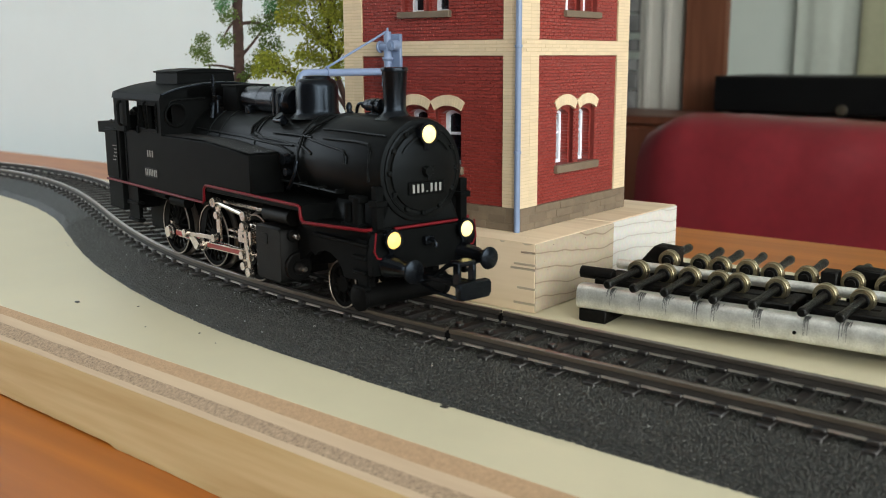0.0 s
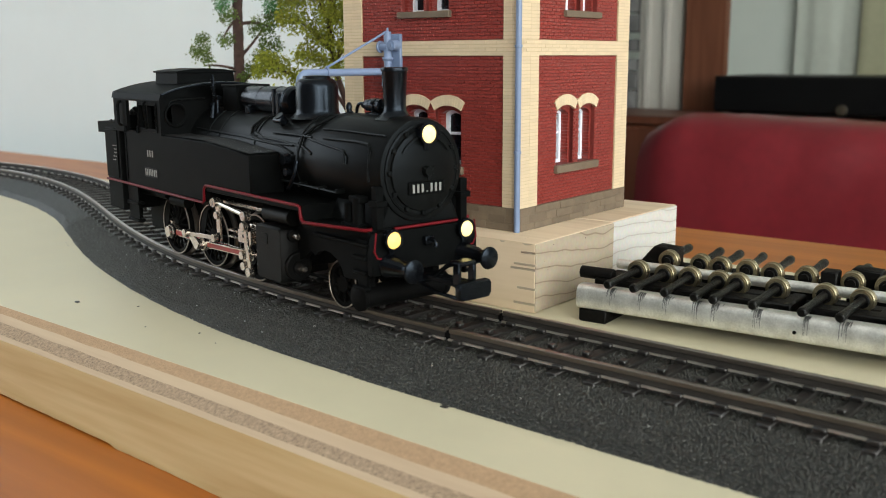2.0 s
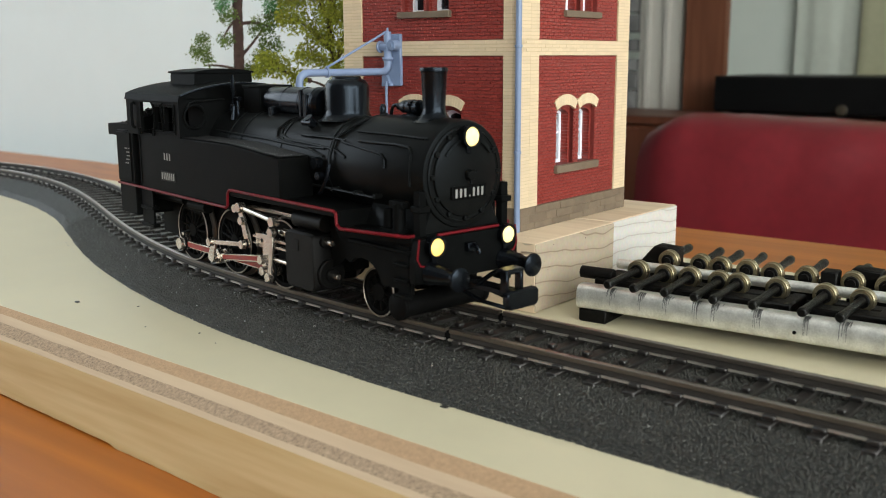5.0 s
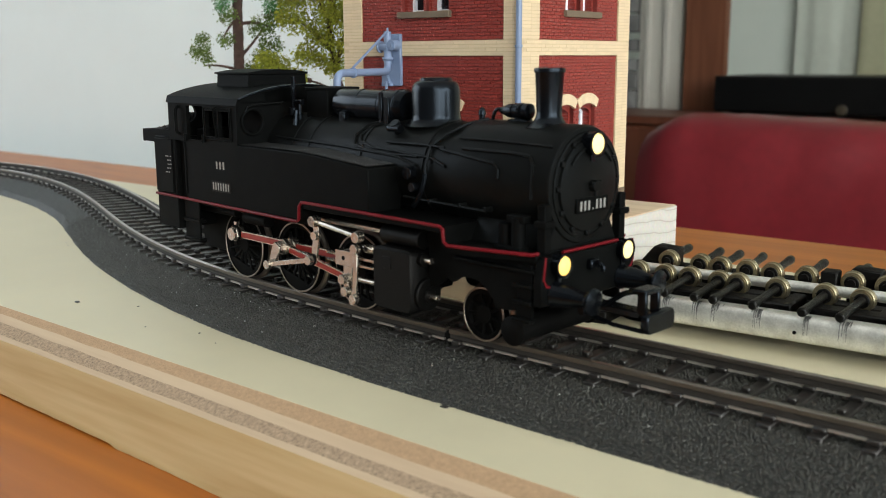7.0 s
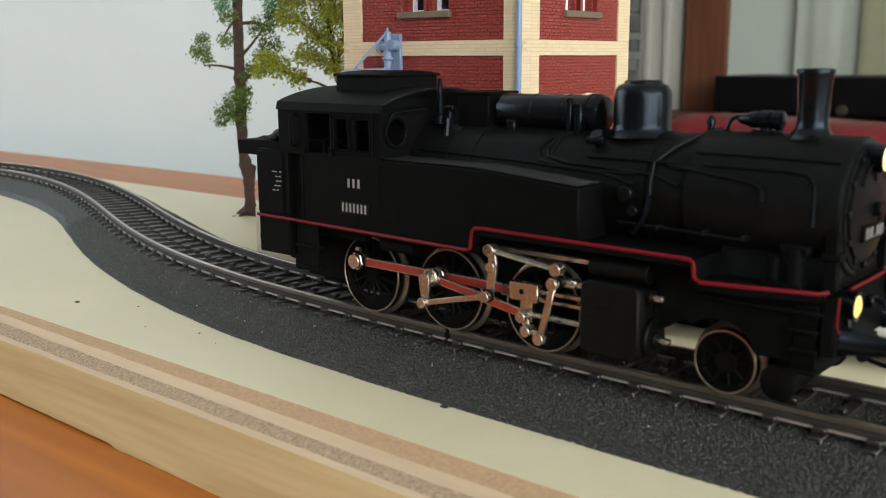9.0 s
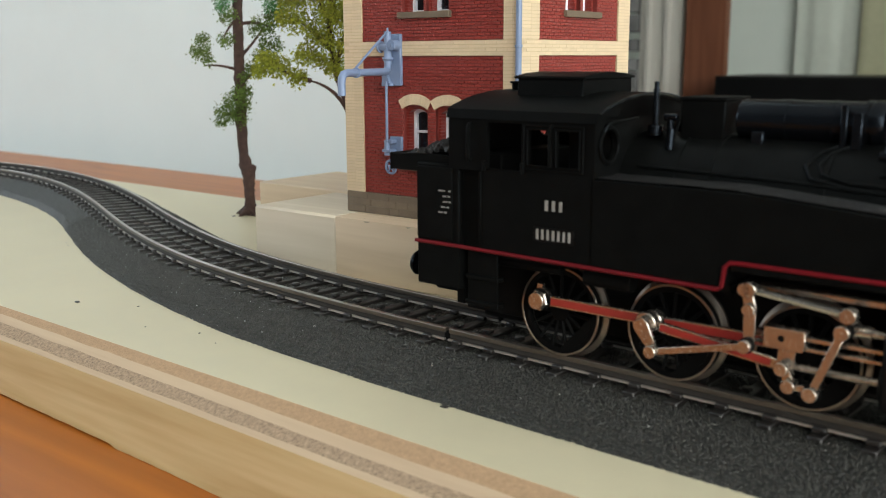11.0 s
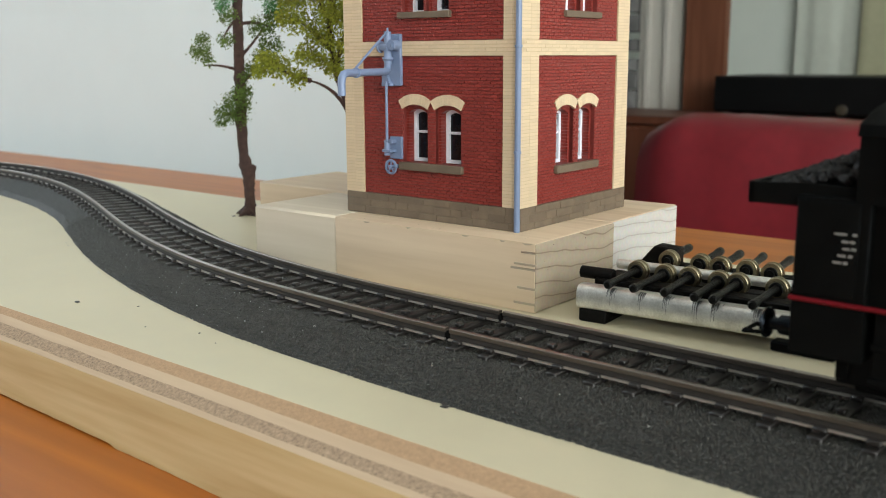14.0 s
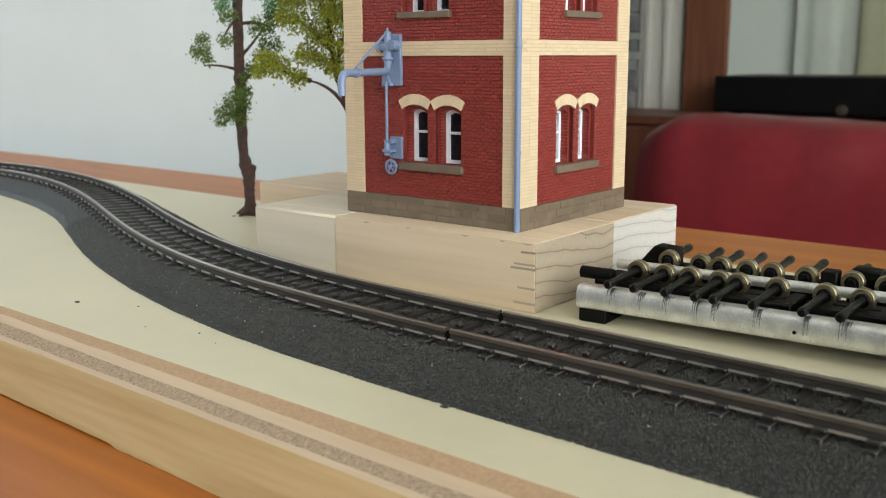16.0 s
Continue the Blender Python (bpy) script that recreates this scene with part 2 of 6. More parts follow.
def prism(bm, pts, plane, a, b, bevel=0.0):
    """Polygon pts in a plane ('xz', 'xy' or 'yz') drawn out from a to b along the third axis."""
    def at(p, d):
        return {"xz": (p[0], d, p[1]), "xy": (p[0], p[1], d), "yz": (d, p[0], p[1])}[plane]
    t = bmesh.new()
    va, vb = [t.verts.new(at(p, a)) for p in pts], [t.verts.new(at(p, b)) for p in pts]
    t.faces.new(va)
    t.faces.new(list(reversed(vb)))
    for i in range(len(pts)):
        j = (i + 1) % len(pts)
        t.faces.new([va[j], va[i], vb[i], vb[j]])
    bmesh.ops.recalc_face_normals(t, faces=list(t.faces))
    if bevel:
        bmesh.ops.bevel(t, geom=list(t.edges), offset=bevel, segments=1, affect="EDGES")
    merge(bm, t)
    t.free()
    return bm


def ring_sweep(bm, pts, radii, seg=12, caps=True):
    """A round tube along a path of points, radius by point."""
    pts = [Vector(p) for p in pts]
    if not isinstance(radii, (list, tuple)):
        radii = [radii] * len(pts)
    rings, side = [], None
    for i, p in enumerate(pts):
        d = (pts[min(i + 1, len(pts) - 1)] - pts[max(i - 1, 0)])
        d = d.normalized() if d.length > 1e-9 else Vector((0, 0, 1))
        if side is None:
            side = d.orthogonal().normalized()
        side = (side - d * side.dot(d)).normalized()
        up = d.cross(side)
        rings.append([bm.verts.new(p + (side * math.cos(a) + up * math.sin(a)) * radii[i]) for a in (2 * math.pi * k / seg for k in range(seg))])
    for a, b in zip(rings[:-1], rings[1:]):
        for k in range(seg):
            f = face(bm, [a[k], a[(k + 1) % seg], b[(k + 1) % seg], b[k]])
            if f:
                f.smooth = True
    if caps:
        face(bm, list(reversed(rings[0])))
        face(bm, rings[-1])
    return bm


def cyl(bm, a, b, r, r2=None, seg=20):
    """A cylinder or cone from a to b with slightly rounded rims."""
    a, b = Vector(a), Vector(b)
    r2 = r if r2 is None else r2
    d = b - a
    e = min(0.08 * min(r, r2), 0.2 * d.length)
    n = d.normalized() * e
    return ring_sweep(bm, [a, a + n, b - n, b], [r - e, r, r2, r2 - e], seg)


def lathe(bm, base, axis, prof, seg=28, caps=True):
    """Profile of (radius, height) pairs turned round axis from base."""
    base, axis = Vector(base), Vector(axis).normalized()
    side = axis.orthogonal().normalized()
    up = axis.cross(side)
    turn = [(math.cos(2 * math.pi * k / seg), math.sin(2 * math.pi * k / seg)) for k in range(seg)]
    rings = [[bm.verts.new(base + axis * h + (side * c + up * d) * max(r, 0.01)) for c, d in turn] for r, h in prof]
    for a, b in zip(rings[:-1], rings[1:]):
        for k in range(seg):
            f = face(bm, [a[k], a[(k + 1) % seg], b[(k + 1) % seg], b[k]])
            if f:
                f.smooth = True
    if caps:
        face(bm, list(reversed(rings[0])))
        face(bm, rings[-1])
    return bm


def bend(a, b, c, n=6):
    """Points of a rounded corner from a by b to c."""
    a, b, c = Vector(a), Vector(b), Vector(c)
    return [a.lerp(b, k / n).lerp(b.lerp(c, k / n), k / n) for k in range(n + 1)]


def mesh_of(name, bm, mats):
    bmesh.ops.recalc_face_normals(bm, faces=list(bm.faces))
    for v in bm.verts:
        v.co *= 0.001
    me = bpy.data.meshes.new(name)
    bm.to_mesh(me)
    bm.free()
    me.set_sharp_from_angle(angle=radians(36))
    for m in (mats if isinstance(mats, (list, tuple)) else [mats]):
        me.materials.append(m)
    return me


def part(name, bm, mat, parent=None, label="", at=(0, 0, 0), turn=(0, 0, 0)):
    """Links bm as one mesh object under parent; at is in millimetres, turn in degrees."""
    ob = new(name, mesh_of(name, bm, mat))
    ob.parent = parent
    ob.matrix_basis = pose(at[0] * 0.001, at[1] * 0.001, at[2] * 0.001, *turn)
    return tagged(ob, label)


def piece(name, mesh, parent, at, turn=(0, 0, 0)):
    ob = new(name, mesh)
    ob.parent = parent
    ob.matrix_basis = pose(at[0] * 0.001, at[1] * 0.001, at[2] * 0.001, *turn)
    return ob


def thing(name, label, category, at=(0, 0, 0), rz=0.0, group="", kind=""):
    ob = new(name)
    ob.matrix_basis = pose(at[0] * 0.001, at[1] * 0.001, at[2] * 0.001, 0, 0, rz)
    return tagged(ob, label, category, group, kind)


def raw_mesh(name, verts, faces, mat, parent=None, smooth=False):
    me = bpy.data.meshes.new(name)
    me.from_pydata([tuple(v) for v in np.asarray(verts, float) * 0.001], [], faces)
    me.materials.append(mat)
    if smooth:
        me.shade_smooth()
    ob = new(name, me)
    ob.parent = parent
    return ob


BM = bmesh.new
YAW = -38.7
TABLE = -18.6
UX, UY = math.cos(radians(YAW)), math.sin(radians(YAW))


def uv_point(u, v):
    """Plan point in millimetres from the room's own axes: u along the board, v away from it."""
    return (u * UX - v * UY, u * UY + v * UX)


# ---- the track's centre line ----
KNOT_S = [-120, -60, 0, 40, 80, 120, 160, 200, 240, 290, 340, 420]
KNOT_K = [0.00024, 0.00009, -0.00086, -0.0021, -0.00288, -0.00256, -0.00117, 0.00057, 0.00184, 0.00273, 0.00366, 0.00459]
S_LINE = np.arange(-260, 620, 1.0)
_k = np.interp(S_LINE, KNOT_S, KNOT_K)
_i0 = 260
_h = np.concatenate([[0], np.cumsum((_k[1:] + _k[:-1]) / 2)])
_h = _h - _h[_i0] + 2.418
_c = np.stack([np.cos(_h), np.sin(_h)], 1)
_p = np.concatenate([[[0, 0]], np.cumsum((_c[1:] + _c[:-1]) / 2, axis=0)])
LINE = _p - _p[_i0] + np.array([-0.292, 198.542])
RAIL_TOP = 8.0


def on_line(s, off=0.0):
    """Plan point at s along the centre line, off to the camera's side, and the heading."""
    x, y = np.interp(s, S_LINE, LINE[:, 0]), np.interp(s, S_LINE, LINE[:, 1])
    h = np.interp(s, S_LINE, _h)
    return x - math.sin(h) * off, y + math.cos(h) * off, h


# ---- room ----
def build_room():
    floor_z = TABLE - 750
    def slab(name, u0, u1, v0, v1, z0, z1, mat):
        ob = part(name, box(BM(), u0, u1, v0, v1, z0, z1), mat, turn=(0, 0, YAW))
        return tagged(ob, kind="structure")
    slab("floor", -2600, 2600, -1800, 2900, floor_z - 50, floor_z, M_floor)
    slab("ceiling", -2600, 2600, -1800, 2900, 1700, 1750, M_ceil)
    slab("wall_west_low", -2700, -2600, -1800, 2900, floor_z, 60, M_walldim)
    slab("wall_west_high", -2700, -2600, -1800, 2900, 1500, 1700, M_walldim)
    slab("wall_west_side_a", -2700, -2600, -1800, -1500, 60, 1500, M_walldim)
    slab("wall_west_side_b", -2700, -2600, 400, 2900, 60, 1500, M_walldim)
    x, y = uv_point(-2590, -550)
    tx, ty = uv_point(-300, 300)
    area_lamp("west_window_daylight", (x / 1000, y / 1000, 0.8), (tx / 1000, ty / 1000, 0.2), 1.8, 1.4, 23.0, (0.91, 0.98, 1.0))
    slab("wall_south", -2600, 2600, -1900, -1800, floor_z, 1700, M_walldim)
    slab("wall_north", -2600, 2600, 2900, 3000, floor_z, 1700, M_wallfar)
    slab("wall_beside_table", -2600, -432, 470, 560, floor_z, 1700, M_wall)
    # east wall with a wide window opening
    slab("wall_east_low", 2600, 2700, -1800, 2900, floor_z, 60, M_wall)
    slab("wall_east_high", 2600, 2700, -1800, 2900, 1500, 1700, M_wall)
    slab("wall_east_side_a", 2600, 2700, -1800, -1700, 60, 1500, M_wall)
    slab("wall_east_side_b", 2600, 2700, 1000, 2900, 60, 1500, M_wall)
    x, y = uv_point(2590, -350)
    tx, ty = uv_point(0, 200)
    area_lamp("window_daylight", (x / 1000, y / 1000, 0.8), (tx / 1000, ty / 1000, 0.2), 2.7, 1.4, 84.0, (0.975, 1.0, 0.945))
    # an added fill lamp behind the camera, before the closed south wall
    x, y = uv_point(1250, -1780)
    area_lamp("added_fill_light", (x / 1000, y / 1000, 0.6), (0, 0.3, 0.1), 2.0, 1.9, 60.0, (0.975, 1.0, 0.945))


# ---- table, board, track, blocks ----
def build_table():
    t = thing("table", "polished orange-brown wooden table under the layout board", "table", rz=YAW)
    part("tabletop", box(BM(), -1200, 900, -350, 425, TABLE - 28, TABLE, 3.0, 3), M_table, t)
    for u in (-1140, 840):
        for v in (-290, 365):
            part("leg", box(BM(), u - 35, u + 35, v - 35, v + 35, TABLE - 750, TABLE - 28, 3), M_table, t)


def build_board():
    b = thing("layout_board", "pale plywood layout board with chamfered edge showing brown plies", "board", rz=-40.2)
    F = 99.6
    x0, x1 = -620.0, 420.0
    def brow(x):
        """The chamfer's upper edge at x."""
        return F + 8.2 + 0.0061 * (x + 238)
    def slab(name, edge, z0, z1, mat, bevel):
        pts = [(x0, edge(x0)), (x1, edge(x1)), (x1, 267.2 + 0.017 * (x1 + 328)), (x0, 267.2 + 0.017 * (x0 + 328))]
        part(name, prism(BM(), pts, "xy", z0, z1, bevel), mat, b)
    slab("top_veneer", brow, -1.2, 0.0, M_board, 0.05)
    slab("core", lambda x: F + 1.6, -18.58, -4.0, M_ply, 0.0)
    # the front skin of the core: a thin crack under its top, a chipped lower edge
    bm, rows = BM(), []
    for k in range(521):
        x = x0 + (x1 - x0) * k / 520
        low = -18.5 + (0.55 if x < -174 else 0.0) + 0.22 * noise.noise((x * 0.035, 3, 0)) + 0.12 * noise.noise((x * 0.3, 5, 0))
        top = -4.05 - 0.10 * max(0, noise.noise((x * 0.12, 8, 0)))
        rows.append([bm.verts.new((x, F + dy, z)) for dy, z in ((1.7, top), (0.0, top), (-0.12, top - 0.5), (0.0, -9.0), (0.0, low), (1.7, low + 0.1))])
    for p, q in zip(rows[:-1], rows[1:]):
        for i in range(5):
            face(bm, [p[i], q[i], q[i + 1], p[i + 1]])
    part("core_face", bm, M_ply, b)
    slab("core_back", brow, -4.0, -1.2, M_ply, 0.0)
    # sloped chamfer: four plies, each its own strip
    strips = ((0.0, 1.25, M_plybrown, "brown_ply"), (1.25, 2.25, M_plypale, "pale_ply"), (2.25, 3.45, M_plygrey, "frayed_ply"), (3.45, 4.0, M_plypale, "edge_ply"))
    for i, (a, c, mat, name) in enumerate(strips):
        bm = BM()
        n = 260
        rows = []
        for k in range(n + 1):
            x = x0 + (x1 - x0) * k / n
            w = 0.10 * noise.noise((x * 0.09, i * 7.0, 0)) + 0.06 * noise.noise((x * 0.5, i * 3.0, 2))
            w2 = 0.10 * noise.noise((x * 0.09, (i + 1) * 7.0, 0)) + 0.06 * noise.noise((x * 0.5, (i + 1) * 3.0, 2))
            za, zc = a + (w if i else 0), c + (w2 if i < 3 else 0)
            dip = -0.04 if i in (0, 2) else 0.0
            d = (brow(x) - F) / 4.0
            wide = float(np.interp(x, [-238, -100], [-0.25, 0.2]))
            za, zc = za + (wide if i in (1, 2) else 0), zc + (wide if i in (0, 1) else 0)
            rows.append([bm.verts.new((x, brow(x) - za * d, -za + dip)), bm.verts.new((x, brow(x) - zc * d, -zc + dip)), bm.verts.new((x, brow(x) + 1.6, -zc - 0.4))])
        for p, q in zip(rows[:-1], rows[1:]):
            face(bm, [p[0], q[0], q[1], p[1]])
            face(bm, [p[1], q[1], q[2], p[2]])
        part(name, bm, mat, b)


def chip(name, label, x, y, z, r):
    bm = BM()
    lathe(bm, (0, 0, 0), (0, 0, 1), [(r, 0), (r * 0.9, r * 0.3), (r * 0.4, r * 0.5)], 8)
    for v in bm.verts:
        v.co.x *= 1.5 + 0.4 * noise.noise(v.co)
    ob = part(name, bm, M_sleeper, at=(x, y, z), turn=(0, 0, random.uniform(0, 180)))
    tagged(ob, label, "crumb")


def fibre(x, y, z, ln, turn):
    ob = part("fibre", ring_sweep(BM(), [(0, 0, 0), (ln * 0.5, 0.15, 0.25), (ln, 0, 0.05)], 0.06, 5), M_fibre, at=(x, y, z), turn=(0, 0, turn))
    tagged(ob, "tiny pale fibre caught in the ballast", "fibre", "fibres on the ballast")


def worley(x, y, cell, seed):
    """Distance to the nearest jittered point of a grid, for arrays of plan points."""
    gx, gy = np.floor(x / cell), np.floor(y / cell)
    best = np.full(x.shape, 9.0)
    for i in (-1, 0, 1):
        for j in (-1, 0, 1):
            cx, cy = gx + i, gy + j
            hx = np.modf(np.abs(np.sin(cx * 127.1 + cy * 311.7 + seed) * 43758.5453))[0]
            hy = np.modf(np.abs(np.sin(cx * 269.5 + cy * 183.3 + seed) * 43758.5453))[0]
            best = np.minimum(best, np.hypot(x / cell - cx - hx, y / cell - cy - hy))
    return best


def build_track():
    bed = thing("ballast_bed", "dark grey foam ballast bed under the model track", "ballast", kind="stuff")
    def height(Sg, O):
        a = np.abs(O)
        edge = 0.1 * np.sin(Sg * 0.35) * np.sin(Sg * 0.11 + 1) + 0.12 * np.sin(Sg * 3.1)
        e = a + edge * (a > 22) + np.interp(Sg, [-10, 40, 70, 104, 130, 154, 186, 224, 264, 310], [0.0, 0.8, 2.1, 3.2, 3.5, 3.8, 4.4, 5.1, 3.6, 1.5])
        return np.interp(e, [0, 9.5, 13.2, 14.8, 24.0, 25.6, 26.2], [4.45, 4.45, 4.6, 4.65, 1.8, 0.6, 0.0])
    def plan(Sg, O):
        h = np.interp(Sg, S_LINE, _h)
        return np.interp(Sg, S_LINE, LINE[:, 0]) - np.sin(h) * O, np.interp(Sg, S_LINE, LINE[:, 1]) + np.cos(h) * O
    ss = np.concatenate([np.arange(-190, 200, 0.6), np.arange(200, 480, 0.8)])
    oo = np.concatenate([np.arange(-26.5, 26.6, 0.5), [26.8]])
    Sg, O = np.meshgrid(ss, oo, indexing="ij")
    X, Y = plan(Sg, O)
    Z = height(Sg, O)
    w, w2 = worley(X, Y, 1.2, 1.0), worley(X, Y, 2.4, 5.0)
    dome = 0.25 - 0.35 * w - 0.12 * w2 - 0.18 * (Sg < 200)
    Z = np.where(Z > 0.01, np.maximum(Z + dome * np.clip(Z / 0.6, 0, 1), 0.02), -0.05)
    n, m = Sg.shape
    idx = np.arange(n * m).reshape(n, m)
    q = np.stack([idx[:-1, :-1], idx[1:, :-1], idx[1:, 1:], idx[:-1, 1:]], -1).reshape(-1, 4)
    ob = raw_mesh("ballast_bed_surface", np.stack([X, Y, Z], -1).reshape(-1, 3), q.tolist(), M_bed, bed, True)
    tagged(ob, kind="stuff")
    # single grains pressed into the foam, in a loose hexagonal scatter
    rng = np.random.default_rng(4)
    t = bmesh.new()
    bmesh.ops.create_icosphere(t, subdivisions=1, radius=1.0)
    iv = np.array([v.co[:] for v in t.verts])
    it = np.array([[v.index for v in f.verts] for f in t.faces])
    t.free()
    gs, go = np.meshgrid(np.arange(-190, 260, 0.60), np.arange(-25.9, 26.0, 0.54), indexing="ij")
    gs = gs + 0.30 * (np.arange(go.shape[1]) % 2)[None, :]
    gs, go = (gs + rng.uniform(-0.17, 0.17, gs.shape)).ravel(), (go + rng.uniform(-0.17, 0.17, go.shape)).ravel()
    gz = height(gs, go)
    seam = (np.abs(gs - 4.0 - 0.5 * np.sin(go)) < 0.4) & (go < -9)
    keep = (gz > 0.08) & ~seam & (rng.random(gs.size) > 0.03 + np.clip((gs - 160) / 100, 0, 1))
    gs, go, gz = gs[keep], go[keep], gz[keep]
    gx, gy = plan(gs, go)
    r = rng.uniform(0.26, 0.39, gs.size)
    shape = rng.uniform(0.82, 1.18, (gs.size, 1, 3)) * np.array([1.0, 1.0, 0.85])
    lump = 1 + rng.uniform(-0.10, 0.10, (gs.size, len(iv), 1))
    an = rng.uniform(0, 6.28, gs.size)
    V = iv[None] * lump
    V = np.stack([V[..., 0] * np.cos(an)[:, None] - V[..., 1] * np.sin(an)[:, None], V[..., 0] * np.sin(an)[:, None] + V[..., 1] * np.cos(an)[:, None], V[..., 2]], -1)
    V = V * shape * r[:, None, None] + np.stack([gx, gy, gz - 0.12 + rng.uniform(-0.1, 0.1, gs.size)], -1)[:, None, :]
    F = (it[None] + (np.arange(gs.size) * len(iv))[:, None, None]).reshape(-1, 3)
    ob = raw_mesh("ballast_grains", V.reshape(-1, 3), F.tolist(), M_grain, bed, True)
    tagged(ob, kind="stuff")

    # pale specks painting specular glints among the grains
    n = 520
    gs, go = rng.uniform(20, 190, n), rng.uniform(-25, 25, n)
    gz = height(gs, go)
    gx, gy = plan(gs, go)
    V = iv[None] * rng.uniform(0.07, 0.15, (n, 1, 1)) + np.stack([gx, gy, gz + 0.16], -1)[:, None, :]
    F = (it[None] + (np.arange(n) * len(iv))[:, None, None]).reshape(-1, 3)
    tagged(raw_mesh("ballast_specks", V.reshape(-1, 3), F.tolist(), M_spark, bed, True), kind="stuff")

    for sl, off, ln, turn in ((-14.0, 19.0, 1.5, 80), (-36.0, 21.5, 0.5, 20), (-42.0, 18.0, 0.4, 60), (22.0, 17.0, 0.5, 10), (-60.0, 20.0, 0.5, 40)):
        x, y, h = on_line(sl, off)
        fibre(x, y, float(height(np.array([sl]), np.array([off]))[0]) + 0.2, ln, turn)

    track = thing("model_track", "H0 model railway track with brown rails and black sleepers", "railway track")
    # rail profile: (offset, height over the rail top)
    prof = ((-0.42, 0.0), (0.42, 0.0), (0.56, -0.14), (0.54, -0.9), (0.2, -1.12), (0.2, -1.9), (0.5, -2.05), (-0.5, -2.05), (-0.2, -1.9), (-0.2, -1.12), (-0.54, -0.9), (-0.56, -0.14))
    foot = ((-0.95, -2.05), (0.95, -2.05), (1.0, -2.4), (-1.0, -2.4))
    def rail(name, off, s0, s1, shape, mat, parent):
        bm, rings = BM(), []
        for s in np.arange(s0, s1 + 0.01, 2.0):
            row = []
            for o, z in shape:
                x, y, h = on_line(s, off + o)
                row.append(bm.verts.new((x, y, RAIL_TOP + z)))
            rings.append(row)
        k = len(shape)
        for p, r in zip(rings[:-1], rings[1:]):
            for i in range(k):
                f = face(bm, [p[i], p[(i + 1) % k], r[(i + 1) % k], r[i]])
                if f and k > 4:
                    f.material_index = 1 if i in (0, 1, 11) else 2 if i in (3, 4, 5, 7, 8, 9) else 0
        face(bm, rings[0])
        face(bm, list(reversed(rings[-1])))
        return part(name, bm, mat, parent)
    for off, joint in ((8.75, JOINT), (-8.75, JOINT)):
        for s0, s1 in ((-240, joint - 0.14), (joint + 0.14, 520)):
            r = rail("rail", off, s0, s1, prof, [M_rail, M_railtop, M_web], track)
            rail("rail_foot", off, s0, s1, foot, M_foot, r)
    # sleepers with the centre stud and four rail clips each
    bm = box(BM(), -1.15, 1.15, -12.3, 12.3, 3.4, 5.25, 0.2)
    sl = mesh_of("sleeper", bm, M_sleeper)
    bm = box(BM(), -0.75, 0.75, -0.85, 0.85, 5.4, 6.35, 0.2)
    st = mesh_of("centre_stud", bm, M_sleeper)
    cl = mesh_of("rail_clip", box(BM(), -1.05, 1.05, -0.55, 0.55, 5.3, 6.25, 0.2), M_sleeper)
    s = -232.6
    while s < 500:
        x, y, h = on_line(s)
        ob = piece("sleeper", sl, track, (x, y, 0), (0, 0, math.degrees(h)))
        piece("centre_stud", st, ob, (0, 0, 0))
        for o in (8.75 + 1.35, 8.75 - 1.35, -8.75 + 1.35, -8.75 - 1.35):
            piece("rail_clip", cl, ob, (0, o, 0))
        s += 7.85
    for off in (8.75, -8.75):
        x, y, h = on_line(JOINT, off)
        part("rail_joint", box(BM(), -0.4, 0.4, -0.45, 0.45, -2.35, -0.7), M_dark, track, at=(x, y, RAIL_TOP), turn=(0, 0, math.degrees(h)))


JOINT = -9.2


